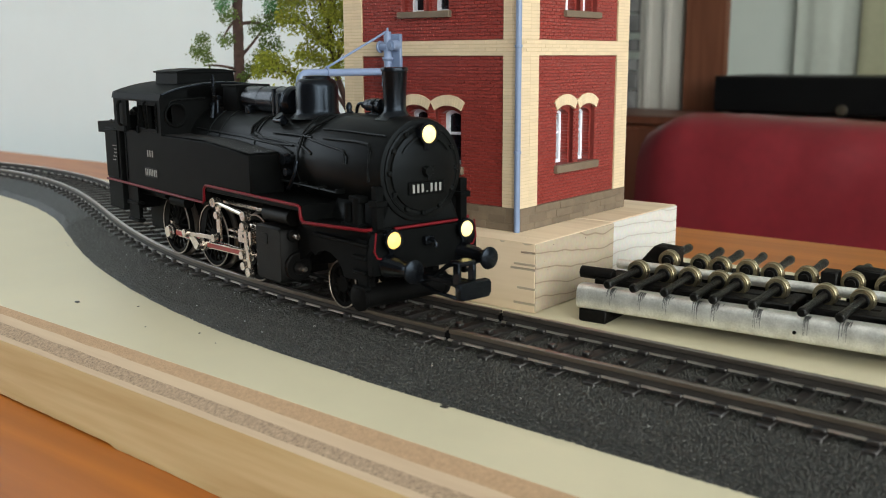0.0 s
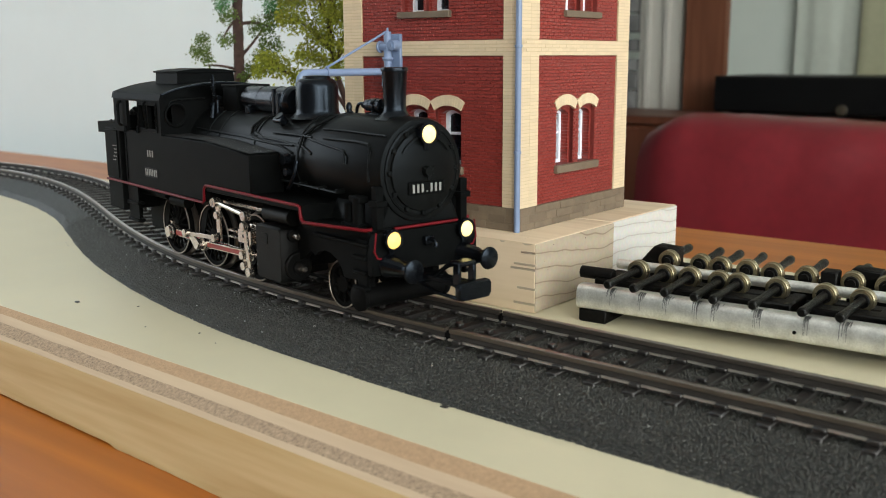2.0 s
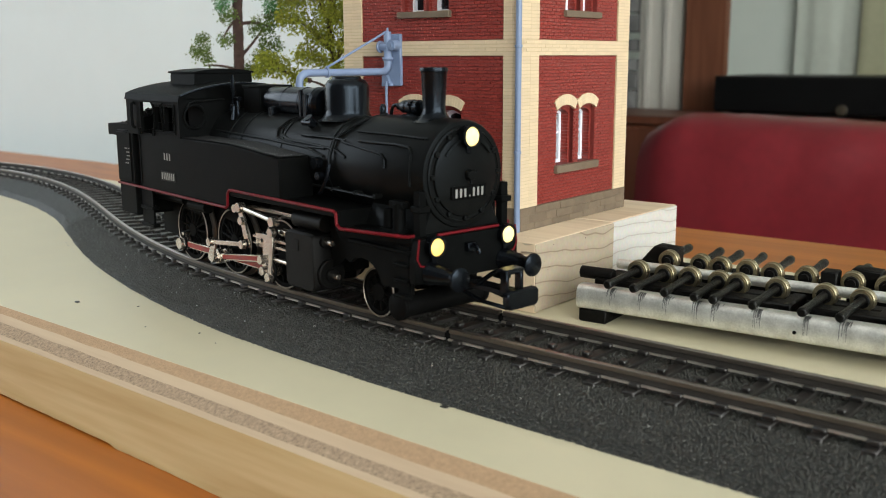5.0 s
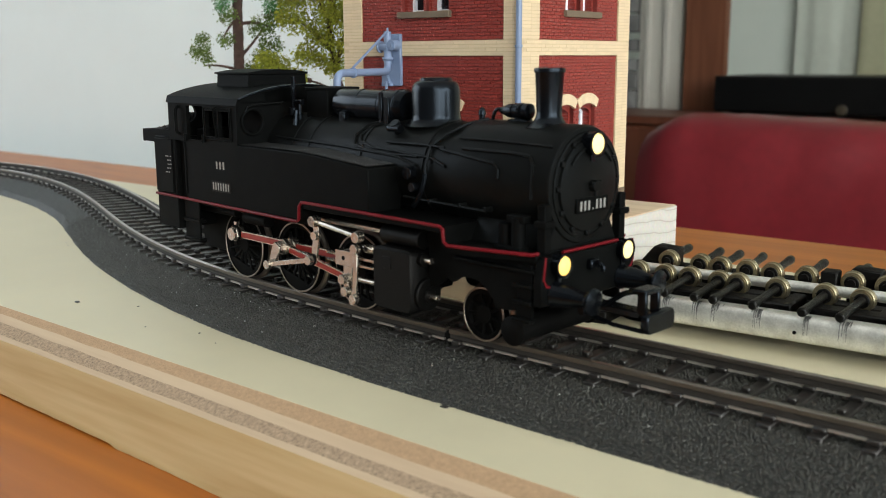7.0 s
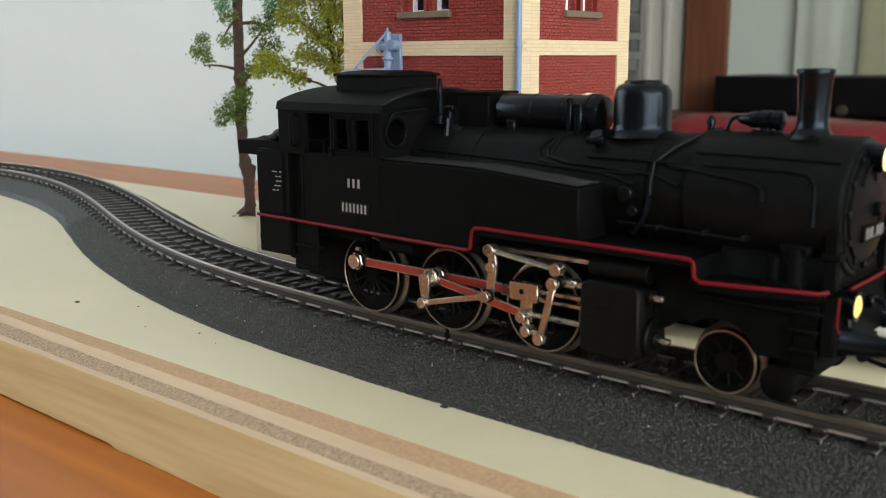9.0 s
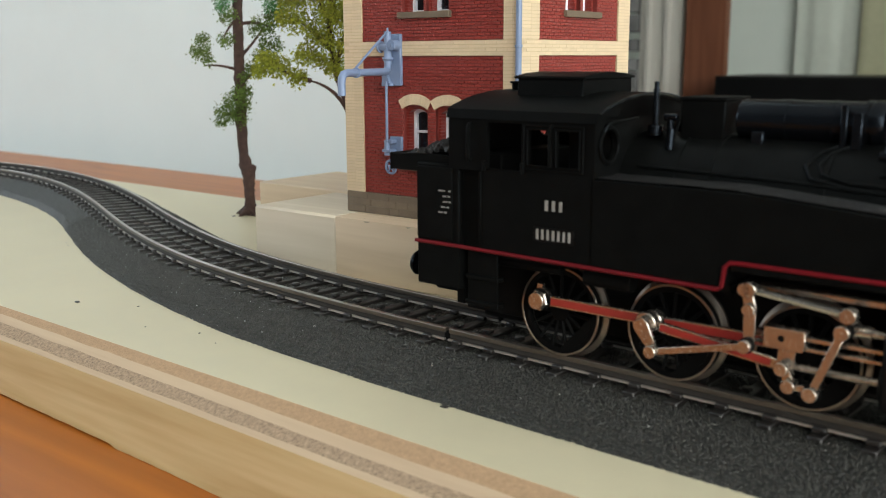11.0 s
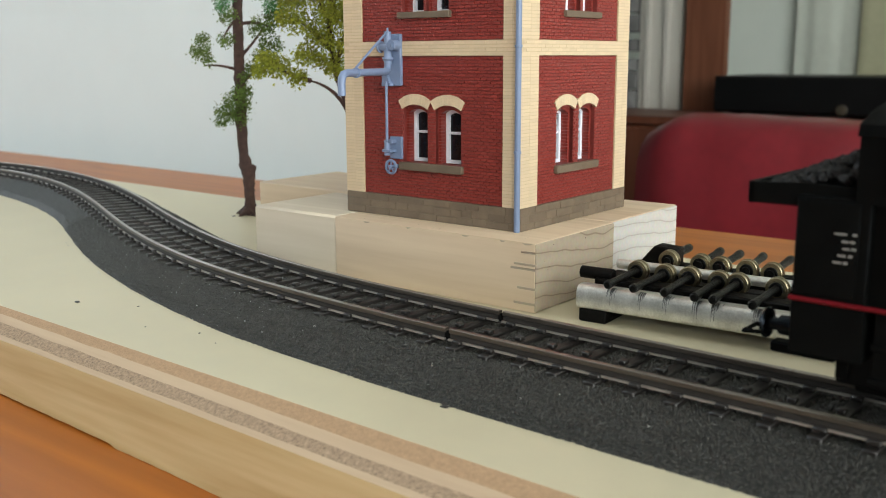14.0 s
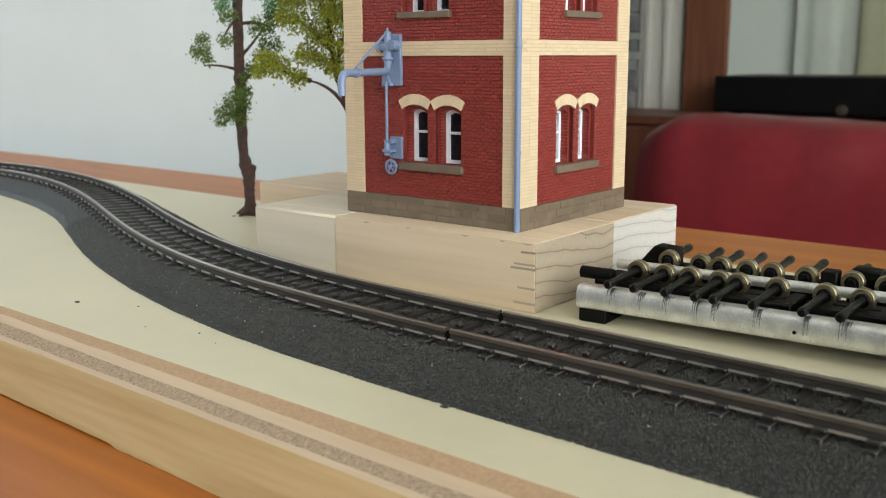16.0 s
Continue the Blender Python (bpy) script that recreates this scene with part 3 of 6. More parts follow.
def build_blocks():
    """Wooden blocks that carry the tower; local x along the front, y to the back, origin at the front right foot."""
    BH = 17.4
    at = (22.0, 225.4, 0)
    g = "wooden blocks under the tower"
    a = thing("wood_block", "pale pine block with a notched end carrying the tower", "wood block", at, YAW, g)
    bm = box(BM(), -67.3, 0, 0, 38.6, 0.02, BH, 0.6, 2)
    part("block_body", bm, M_block, a)
    part("end_face", box(BM(), -0.4, 0.25, 0.3, 38.3, 0.3, BH - 0.3, 0.15), M_blockside, a)
    rnd, bm = random.Random(6), BM()
    for _ in range(46):
        if rnd.random() < 0.45:
            cx, cy, cz = 0.27, rnd.uniform(1, 37), rnd.uniform(0.6, BH - 0.6)
            e, f = Vector((0, 1, 0)), Vector((0, 0, 1))
        else:
            cx, cy, cz = rnd.uniform(-64, -1), rnd.uniform(0.8, 14), BH + 0.015
            e, f = Vector((1, 0, 0)), Vector((0, 1, 0))
        r, q = rnd.uniform(0.07, 0.2), rnd.uniform(0.5, 1.0)
        c = Vector((cx, cy, cz))
        bm.faces.new([bm.verts.new(c + e * r * math.cos(k) + f * r * q * math.sin(k)) for k in (0, 1.05, 2.1, 3.14, 4.2, 5.25)])
    part("pore", bm, M_bark, a, "small dark pores and dents")
    bm = BM()
    for x, w in ((-2.2, 1.6), (-9.5, 0.9), (-21, 1.3), (-40, 0.8), (-55, 1.2)):
        prism(bm, [(x - w, BH - 0.35), (x - 0.3 * w, BH - 0.75), (x + 0.5 * w, BH - 0.6), (x + w, BH - 0.3)], "xz", -0.03, 0.3)
    part("edge_dent", bm, M_blockside, a, "worn dents along the upper edge")
    bm = BM()
    for z, w in ((6.0, 5.0), (10.8, 7.0), (11.9, 6.0), (2.2, 6.0), (14.9, 4.0)):
        box(bm, -w, 0.3, -0.12, 0.25, z - 0.28, z + 0.28, 0.05)
    part("saw_notch", bm, M_blockside, a)
    b = thing("wood_block", "greyish pale pine block beside the tower's base", "wood block", at, YAW, g)
    part("block_body", box(BM(), -102.5, -67.5, 0.6, 36.0, 0.02, BH - 0.1, 0.7), M_blockgrey, b)
    c = thing("wood_block", "whitish pine block behind the tower's base", "wood block", at, YAW, g)
    part("block_body", box(BM(), -144.6, -0.6, 38.9, 78.4, 0.02, BH - 0.05, 0.4), M_block, c)
    part("end_face", box(BM(), -1.0, -0.3, 39.2, 78.1, 0.3, BH - 0.3, 0.15), M_blockwhite, c)
    return BH


# ---- water tower ----
TOWER_TOP = 92.0
W_A, W_R = 59.9, 54.3


def arc(x0, x1, zs, zt, n=10):
    """Points of a segmental arch from (x0, zs) by the crown at height zt to (x1, zs)."""
    c = (x1 - x0) / 2
    h = zt - zs
    r = (c * c + h * h) / (2 * h)
    xm, zc = (x0 + x1) / 2, zt - r
    a = math.asin(c / r)
    return [(xm + r * math.sin(-a + 2 * a * k / n), zc + r * math.cos(-a + 2 * a * k / n)) for k in range(n + 1)]


def build_tower(BH):
    t = thing("water_tower", "red brick model water tower with cream brick trim", "model building", (19.4, 240.7, BH), YAW)
    # each wall is built in its own plane: x along the wall, y into it, z up
    faces_ = []
    for name, m, width, wins, ups in (
        ("wall_front", Matrix.Identity(4), W_A, [(-38.6, -30.1), (-27.3, -18.8)], [(-38.6, -31.2), (-30.2, -22.8)]),
        ("wall_side", pose(0, 0, 0, 0, 0, 90), W_R, [(17.0, 25.5), (28.3, 36.8)], [(20.4, 27.8), (29.2, 36.6)]),
    ):
        faces_.append((name, m, width, wins, ups))
    def local(ob, m):
        ob.matrix_basis = m
        return ob
    rev = mesh_of("reveal_brick", box(BM(), 0, 0.9, 0, 3.25, 0, 0.77), M_brick)
    for name, m, width, wins, ups in faces_:
        x0, x1 = (-width, 0.0) if name == "wall_front" else (0.0, width)
        bm = BM()
        holes = [(a, b, 15.6, 30.6) for a, b in wins] + [(a, b, 55.2, 70.2) for a, b in ups]
        xs = sorted({x0 + 0.6, x1 - 0.6, *[h[0] for h in holes], *[h[1] for h in holes]})
        zs = sorted({0.0, TOWER_TOP, *[h[2] for h in holes], *[h[3] for h in holes]})
        for xa, xb in zip(xs[:-1], xs[1:]):
            for za, zb in zip(zs[:-1], zs[1:]):
                xm, zm = (xa + xb) / 2, (za + zb) / 2
                if not any(h[0] < xm < h[1] and h[2] < zm < h[3] for h in holes):
                    box(bm, xa, xb, 0.20, 5.4, za, zb)
        bmesh.ops.remove_doubles(bm, verts=list(bm.verts), dist=0.001)
        w = local(part(name, bm, M_jointshade, t), m)
        # stepped reveals, arches, windows, sills
        for row, z0 in ((wins, 15.6), (ups, 55.2)):
            for a, b in row:
                z1 = z0 + 15.0
                bm = BM()
                # the head: brick infill over a segmental opening
                pts = arc(a + 0.9, b - 0.9, z1 - 1.7, z1 - 0.5)
                prism(bm, pts + [(b - 0.9, z1 + 0.1), (a + 0.9, z1 + 0.1)], "xz", 1.3, 4.6)
                head = part("window_head", bm, M_brick, w)
                for xa in (a, b - 0.9):
                    z = z0
                    while z < z1 - 0.1:
                        piece("reveal_brick", rev, head, (xa, 1.35, z + 0.05))
                        z += 0.86
                win = part("window_frame", window_mesh(a + 0.9, b - 0.9, z0, z1 - 0.4), M_frame, w, "white sash frame")
                part("pane", box(BM(), a + 0.9, b - 0.9, 4.35, 4.5, z0, z1 - 0.4), M_pane, win)
                # voussoirs
                outer, inner = arc(a - 1.5, b + 1.45, z0 + 16.6, z0 + 18.5, 12), arc(a - 0.2, b + 0.2, z0 + 14.4, z0 + 15.7, 12)
                arch = part("arch", prism(BM(), outer + inner[::-1], "xz", -0.25, 0.5), M_creamback, w, "cream brick arch")
                for k in range(12):
                    p = [outer[k], outer[k + 1], inner[k + 1], inner[k]]
                    cx, cz = sum(q[0] for q in p) / 4, sum(q[1] for q in p) / 4
                    p = [(cx + (q[0] - cx) * 0.95, cz + (q[1] - cz) * 0.985) for q in p]
                    part("voussoir", prism(BM(), p, "xz", -0.34, 0.0), M_cream, arch)
        for row, z0, hgt in ((wins, 13.4, 2.1), (ups, 53.9, 1.7)):
            a, b = row[0][0] - 1.0, row[1][1] + 1.0
            part("sill", box(BM(), a, b, -1.1, 1.5, z0, z0 + hgt, 0.15), M_stone, w, "taupe stone sill")
        # plinth of irregular stones
        pl = part("plinth", box(BM(), x0 - 0.2, x1 + 0.2, -0.45, 0.3, 0, 5.95, 0.1), M_stone, w, "taupe stone plinth")
        rnd = random.Random(5 if name == "wall_front" else 9)
        for z, hgt in ((0.1, 1.85), (2.05, 1.95), (4.1, 1.8)):
            x = x0 - 0.15
            while x < x1 - 0.5:
                ln = rnd.uniform(3.4, 9.5)
                e = min(x + ln, x1 + 0.15)
                dz = rnd.uniform(-0.25, 0.25)
                z_lo, z_hi = max(0.05, z + (dz if z > 0.2 else 0)), min(5.92, z + hgt + (dz if z < 4 else 0))
                part("plinth_stone", box(BM(), x + 0.06, e - 0.08, -0.56 - rnd.uniform(0, 0.08), -0.3, z_lo, z_hi, 0.07), M_stone, pl)
                x = e
        # cream corner strips and band
        for k, (a, b) in enumerate(((x0 - 0.35, x0 + 6.7), (x1 - 5.2, x1 + 0.35)) if name == "wall_front" else ((x0 - 0.35, x0 + 7.6), (x1 - 6.4, x1 + 0.35))):
            part("corner_strip", box(BM(), a + 0.06, b - 0.06, -0.28, 0.4, 5.95, TOWER_TOP), M_creamback, w, "cream brick corner strip")
        part("band", box(BM(), x0 + 0.3, x1 - 0.3, -0.30, 0.4, 44.1, 48.0), M_creamback, w, "cream brick band")
        part("pier", box(BM(), wins[0][1], wins[1][0], 0.19, 1.0, 6.0, 44.0), M_jointshade, w)
        part("pier", box(BM(), ups[0][1], ups[1][0], 0.19, 1.0, 48.0, 88.0), M_jointshade, w)
        WALLS.append((w, name, x0, x1, holes))
    # the two hidden walls, a floor and a plain cover close the tower
    part("wall_back", box(BM(), -W_A + 0.5, -0.5, W_R - 3.6, W_R - 0.25, 0, TOWER_TOP), M_brick, t)
    part("wall_far", box(BM(), -W_A + 0.25, -W_A + 3.6, 3.6, W_R - 3.6, 0, TOWER_TOP), M_brick, t)
    part("cover", box(BM(), -W_A + 0.3, -0.3, 0.3, W_R - 0.3, TOWER_TOP, TOWER_TOP + 2), M_stone, t)
    part("corner_strip", box(BM(), -W_A - 0.3, -W_A + 0.25, 0.4, 7, 5.95, TOWER_TOP), M_creamback, t)
    part("corner_strip", box(BM(), -6.8, 0.3, W_R - 0.25, W_R + 0.3, 5.95, TOWER_TOP), M_creamback, t)
    # rain pipe at the corner
    bm = BM()
    cyl(bm, (-0.15, -0.9, 0.05), (-0.15, -0.9, TOWER_TOP), 0.78, seg=14)
    for z in (20, 46, 70):
        cyl(bm, (-0.15, -0.9, z), (-0.15, -0.9, z + 0.7), 0.95, seg=14)
    part("rain_pipe", bm, M_blue, t, "pale blue plastic rain pipe")
    return t


WALLS = []


def window_mesh(a, b, z0, z1):
    bm = BM()
    w = 1.0
    box(bm, a, a + w, 3.4, 4.4, z0, z1, 0.08)
    box(bm, b - w, b, 3.4, 4.4, z0, z1, 0.08)
    box(bm, a + w, b - w, 3.4, 4.4, z0, z0 + 0.95, 0.08)
    pts = arc(a + w, b - w, z1 - 1.7, z1 - 1.0)
    prism(bm, pts + [(b - w, z1), (a + w, z1)], "xz", 3.4, 4.4)
    zm = z0 + 0.56 * (z1 - z0)
    box(bm, a + w, b - w, 3.6, 4.4, zm - 0.35, zm + 0.35, 0.08)
    return bm


def build_crane(t):
    """The wall-mounted water crane: plate, valve, swinging arm, pull rod, gear box and handwheel. Local frame as the tower's."""
    px, py = -41.6, -2.6
    bm = box(BM(), -44.4, -38.4, -1.2, 0.0, 36.2, 50.0, 0.2)
    plate = part("crane_plate", bm, M_blue, t, "pale blue wall plate of the water crane")
    bm = BM()
    cyl(bm, (px, py, 42.0), (px, py, 50.6), 1.05)
    cyl(bm, (px, py, 49.6), (px, py, 51.6), 0.5, 0.25)
    cyl(bm, (px - 2.6, py, 46.6), (px + 0.6, py, 46.6), 1.25)
    cyl(bm, (px - 2.9, py, 46.6), (px - 2.3, py, 46.6), 1.6)
    cyl(bm, (px, py, 43.2), (px, py, 43.9), 1.5)
    cyl(bm, (px + 1.9, py + 1.8, 47.0), (px + 1.9, py - 1.0, 47.0), 1.45)
    cyl(bm, (px + 1.9, py - 0.9, 47.0), (px + 1.9, py - 1.4, 47.0), 0.7)
    part("valve_body", bm, M_blue, plate)
    bm = BM()
    prism(bm, [(-44.3, 36.3), (-41.2, 36.3), (-42.6, 39.0), (-44.3, 39.0)], "xz", -2.2, -1.0, 0.08)
    box(bm, -44.3, -41.0, -2.4, -0.8, 36.1, 37.0, 0.1)
    part("bracket", bm, M_blue, plate)
    bm = BM()
    cyl(bm, (px - 0.7, py, 21.0), (px - 0.7, py, 37.5), 0.38, seg=10)
    part("pull_rod", bm, M_blue, t, "pale blue pull rod on the wall")
    bm = BM()
    box(bm, -42.8, -38.6, -1.0, 0.0, 16.3, 22.4, 0.15)
    box(bm, -43.2, -40.2, -3.0, -0.6, 20.6, 21.5, 0.12)
    box(bm, -43.4, -40.4, -3.6, -0.6, 18.2, 19.0, 0.12)
    cyl(bm, (-42.3, -2.6, 17.3), (-42.3, -2.6, 21), 0.8)
    part("gear_box", bm, M_blue, t, "pale blue gear box")
    bm = BM()
    cx, cz, wy = -40.8, 14.2, -2.8
    ring = [(cx + 1.8 * math.cos(a), wy, cz + 1.8 * math.sin(a)) for a in (2 * math.pi * k / 24 for k in range(25))]
    ring_sweep(bm, ring, 0.38, 8, False)
    for k in range(5):
        a = 2 * math.pi * k / 5 + 0.3
        cyl(bm, (cx, wy, cz), (cx + 1.7 * math.cos(a), wy, cz + 1.7 * math.sin(a)), 0.25, seg=8)
    cyl(bm, (cx, wy - 0.6, cz), (cx, 0, cz), 0.55)
    part("handwheel", bm, M_blue, t, "pale blue five-spoke handwheel")
    # the arm swings about a vertical axis; its own x points along the pipe
    bm = BM()
    path = [(0, 0, 3.6), (0, 0, 2.2)] + bend((0, 0, 2.2), (0, 0, 0), (2.4, 0, 0)) + bend((26.0, 0, 0), (29.2, 0, 0), (29.2, 0, -2.6)) + [(29.2, 0, -5.4)]
    ring_sweep(bm, path, 0.98, 16)
    cyl(bm, (20.2, 0, 0), (20.9, 0, 0), 1.3)
    cyl(bm, (0, 0, 2.9), (0, 0, 3.5), 1.35)
    cyl(bm, (0.3, 0, 10.6), (20.5, 0, 1.3), 0.32, seg=8)
    arm = part("crane_arm", bm, M_blue, t, "pale blue swinging crane arm with spout")
    return arm, (px, py, 40.0)


# ---- trees ----
def leaf_cloud(bm, rnd, centre, rad, count, size):
    c = Vector(centre)
    for _ in range(count):
        d = Vector((rnd.gauss(0, 1), rnd.gauss(0, 1), rnd.gauss(0, 0.75)))
        d = d.normalized() * rad * (rnd.random() ** 0.45) * (rnd.uniform(1.0, 1.55) if rnd.random() < 0.14 else 1.0)
        p = c + d
        n = Vector((rnd.gauss(0, 1), rnd.gauss(0, 1), rnd.gauss(0, 1))).normalized()
        s = n.orthogonal().normalized()
        k = n.cross(s)
        r = size * rnd.uniform(0.55, 1.3)
        q = [p + s * r, p + k * r * 0.7 + n * r * 0.3, p - s * r * 0.9 + n * r * 0.1, p - k * r * 0.65]
        v = [bm.verts.new(x) for x in q]
        bm.faces.new((v[0], v[1], v[2]))
        bm.faces.new((v[0], v[2], v[3]))


def build_tree_a():
    t = thing("model_tree", "model tree with brown knobbly trunk and sparse green clumps", "tree", (-76.8, 378.8, 0.0))
    rnd = random.Random(3)
    # trunk points across (x) and up (z)
    tr = [(0, 0), (0.1, 6), (-0.1, 11), (0.2, 16), (-1.1, 20.5), (-1.6, 24), (-1.7, 30), (-2.1, 38), (-1.7, 46), (-2.0, 56), (-1.6, 64), (-1.7, 74), (-1.2, 84), (-0.5, 96), (-0.2, 108)]
    rr = [2.9, 2.0, 2.1, 2.6, 2.5, 1.9, 1.9, 2.2, 2.3, 2.1, 2.0, 1.9, 1.8, 1.6, 0.8]
    pts, rad = [], []
    for i in range(len(tr) - 1):
        for k in range(4):
            f = k / 4
            z = tr[i][1] + (tr[i + 1][1] - tr[i][1]) * f
            x = tr[i][0] + (tr[i + 1][0] - tr[i][0]) * f
            pts.append((x + 0.35 * noise.noise((0, 0, z * 0.4)), 0.5 * noise.noise((5, 0, z * 0.2)), z))
            rad.append((rr[i] + (rr[i + 1] - rr[i]) * f) * (1 + 0.12 * noise.noise((9, 0, z * 0.7))))
    bm = ring_sweep(BM(), pts, rad, 14)
    for a in (0.3, 1.7, 2.8, 4.1, 5.3):
        ring_sweep(bm, [(0.8 * math.cos(a), 0.8 * math.sin(a), 2.5), (2.9 * math.cos(a), 2.9 * math.sin(a), 1.3), (6.0 * math.cos(a), 6.0 * math.sin(a), 0.2)], [1.9, 1.4, 0.4], 8)
    ring_sweep(bm, [(-1.2, 0, 16.2), (1.4, -0.8, 18.0), (2.6, -0.8, 19.8)], [1.9, 1.9, 0.9], 8)
    for v in bm.verts:
        v.co += Vector((v.co.x, v.co.y, 0)).normalized() * 0.45 * noise.noise(v.co * 0.9)
    part("trunk", bm, M_bark, t)
    limbs = [((-4, 0, 41), (-8, -2, 39), (-11, -3, 40)), ((-3.4, 0, 56), (-9, -3, 59), (-16, -3, 58.5)), ((-3.4, 0, 62), (1, 2, 66), (6, 3, 74)), ((-3.4, 0, 76), (-6, -2, 75), (-9, -3, 69)),
             ((-3.5, 0, 74), (4, 3, 76), (9, 3, 72)), ((-3.5, 0, 85), (-7, -2, 88), (-10, -2, 86)), ((-3.3, 0, 88), (3, 2, 92), (9, 2, 92)), ((-3.4, 0, 52), (-1, 2, 54), (1, 3, 56)), ((-3.4, 0, 94), (-8, 0, 100), (-10, 0, 104))]
    shift = Vector((2.3, 0, 0))
    for a, b, c in limbs:
        a, b, c = Vector(a) + shift, Vector(b) + shift, Vector(c) + shift
        part("limb", ring_sweep(BM(), bend(a, b, c, 7), [0.75, 0.66, 0.6, 0.52, 0.46, 0.4, 0.32, 0.25], 7), M_bark, t)
    low, high = BM(), BM()
    for c, r, n in (((-5, -2.5, 44), 6, 330), ((-9.5, -3, 40), 4.5, 190), ((-2.5, -3, 48.5), 4.2, 170), ((-11.5, -3, 36.5), 2.5, 50), ((-4, -3, 38), 3.5, 90), ((-18, -3, 64), 4.2, 190), ((-17, -3, 68.5), 3, 80), ((-15.5, -3, 60.5), 2.8, 60),
                    ((-8, -3, 68), 3.6, 110), ((4.5, 3, 73), 5.6, 260), ((8, 3, 66), 4.8, 190), ((0, 3, 57), 3.6, 120), ((4, 3, 62), 4.0, 130), ((10, 3, 77), 4.5, 170), ((-7, -2, 77), 4, 150), ((-2, -3, 54), 2.6, 60)):
        leaf_cloud(low, rnd, Vector(c) + shift, r, int(n * 3.2), 0.46)
    for c, r, n in (((-8, -2, 86), 5.6, 380), ((-5, -2, 93), 6, 330), ((7, 2, 88), 6.5, 330), ((11, 2, 81), 5.5, 240), ((2, 2, 96), 6, 300), ((-4, 0, 104), 8, 400), ((-9.5, -2, 80.5), 3.2, 90), ((13, 2, 92), 4, 130)):
        leaf_cloud(high, rnd, Vector(c) + shift, r, int(n * 3.2), 0.46)
    part("crown", low, M_leaf, t, "dark green foliage clumps")
    part("crown", high, M_leaf2, t, "blue-green upper foliage")


def build_tree_b(BH):
    t = thing("model_tree", "model tree with dense olive-yellow foliage behind the tower", "tree", (-33.0, 359.0, BH))
    rnd = random.Random(8)
    part("trunk", ring_sweep(BM(), [(2, 0, 0.0), (1.5, 0, 8), (0, 0, 18), (-2.5, 0, 28), (-6, 0, 38), (-8, 0, 52), (-8, 0, 70), (-8, 0, 86)], [1.9, 1.5, 1.3, 1.2, 1.15, 1.0, 0.8, 0.4], 10), M_bark, t)
    for a, b, c in (((-1, 0, 22.0), (-5, -1, 33), (-15, -2, 35.5)), ((-15, -2, 35.5), (-21, -2, 37), (-27, -2, 40)), ((-6, 0, 40), (-4, -1, 48), (-1, -2, 56)), ((-7, 0, 46), (-14, -1, 54), (-20, -2, 58)), ((-8, 0, 58), (-12, 0, 66), (-16, 0, 72)), ((-8, 0, 60), (-4, 0, 68), (0, 0, 74))):
        part("limb", ring_sweep(BM(), bend(a, b, c, 6), [1.0, 0.9, 0.8, 0.7, 0.6, 0.5, 0.35], 7), M_bark, t)
    bm = BM()
    for c, r, n in (((-27, -3, 41), 5.0, 260), ((-31, -3, 43), 4.5, 200), ((-20, -3, 37), 4.2, 170), ((-34, -3, 39), 3.2, 110), ((-17, -3, 45), 4.5, 180), ((-21, -3, 58), 6.5, 340), ((-15, -2, 68), 8, 480), ((-12, -3, 52), 6, 300), ((-8, -2, 60), 6.5, 330), ((-4, -2, 48), 6, 270), ((-2, -2, 58), 7, 330),
                    ((-6, -2, 40), 4.5, 170), ((-3, 0, 72), 9, 480), ((-16, -1, 78), 7, 350), ((-22, -3, 65), 4.5, 170), ((-10, 0, 86), 9, 400), ((3, 0, 62), 7, 250), ((-11, -3, 43), 4, 120)):
        leaf_cloud(bm, rnd, c, r, int(n * 3.2), 0.58)
    part("crown", bm, M_leaf3, t, "olive-yellow foliage")


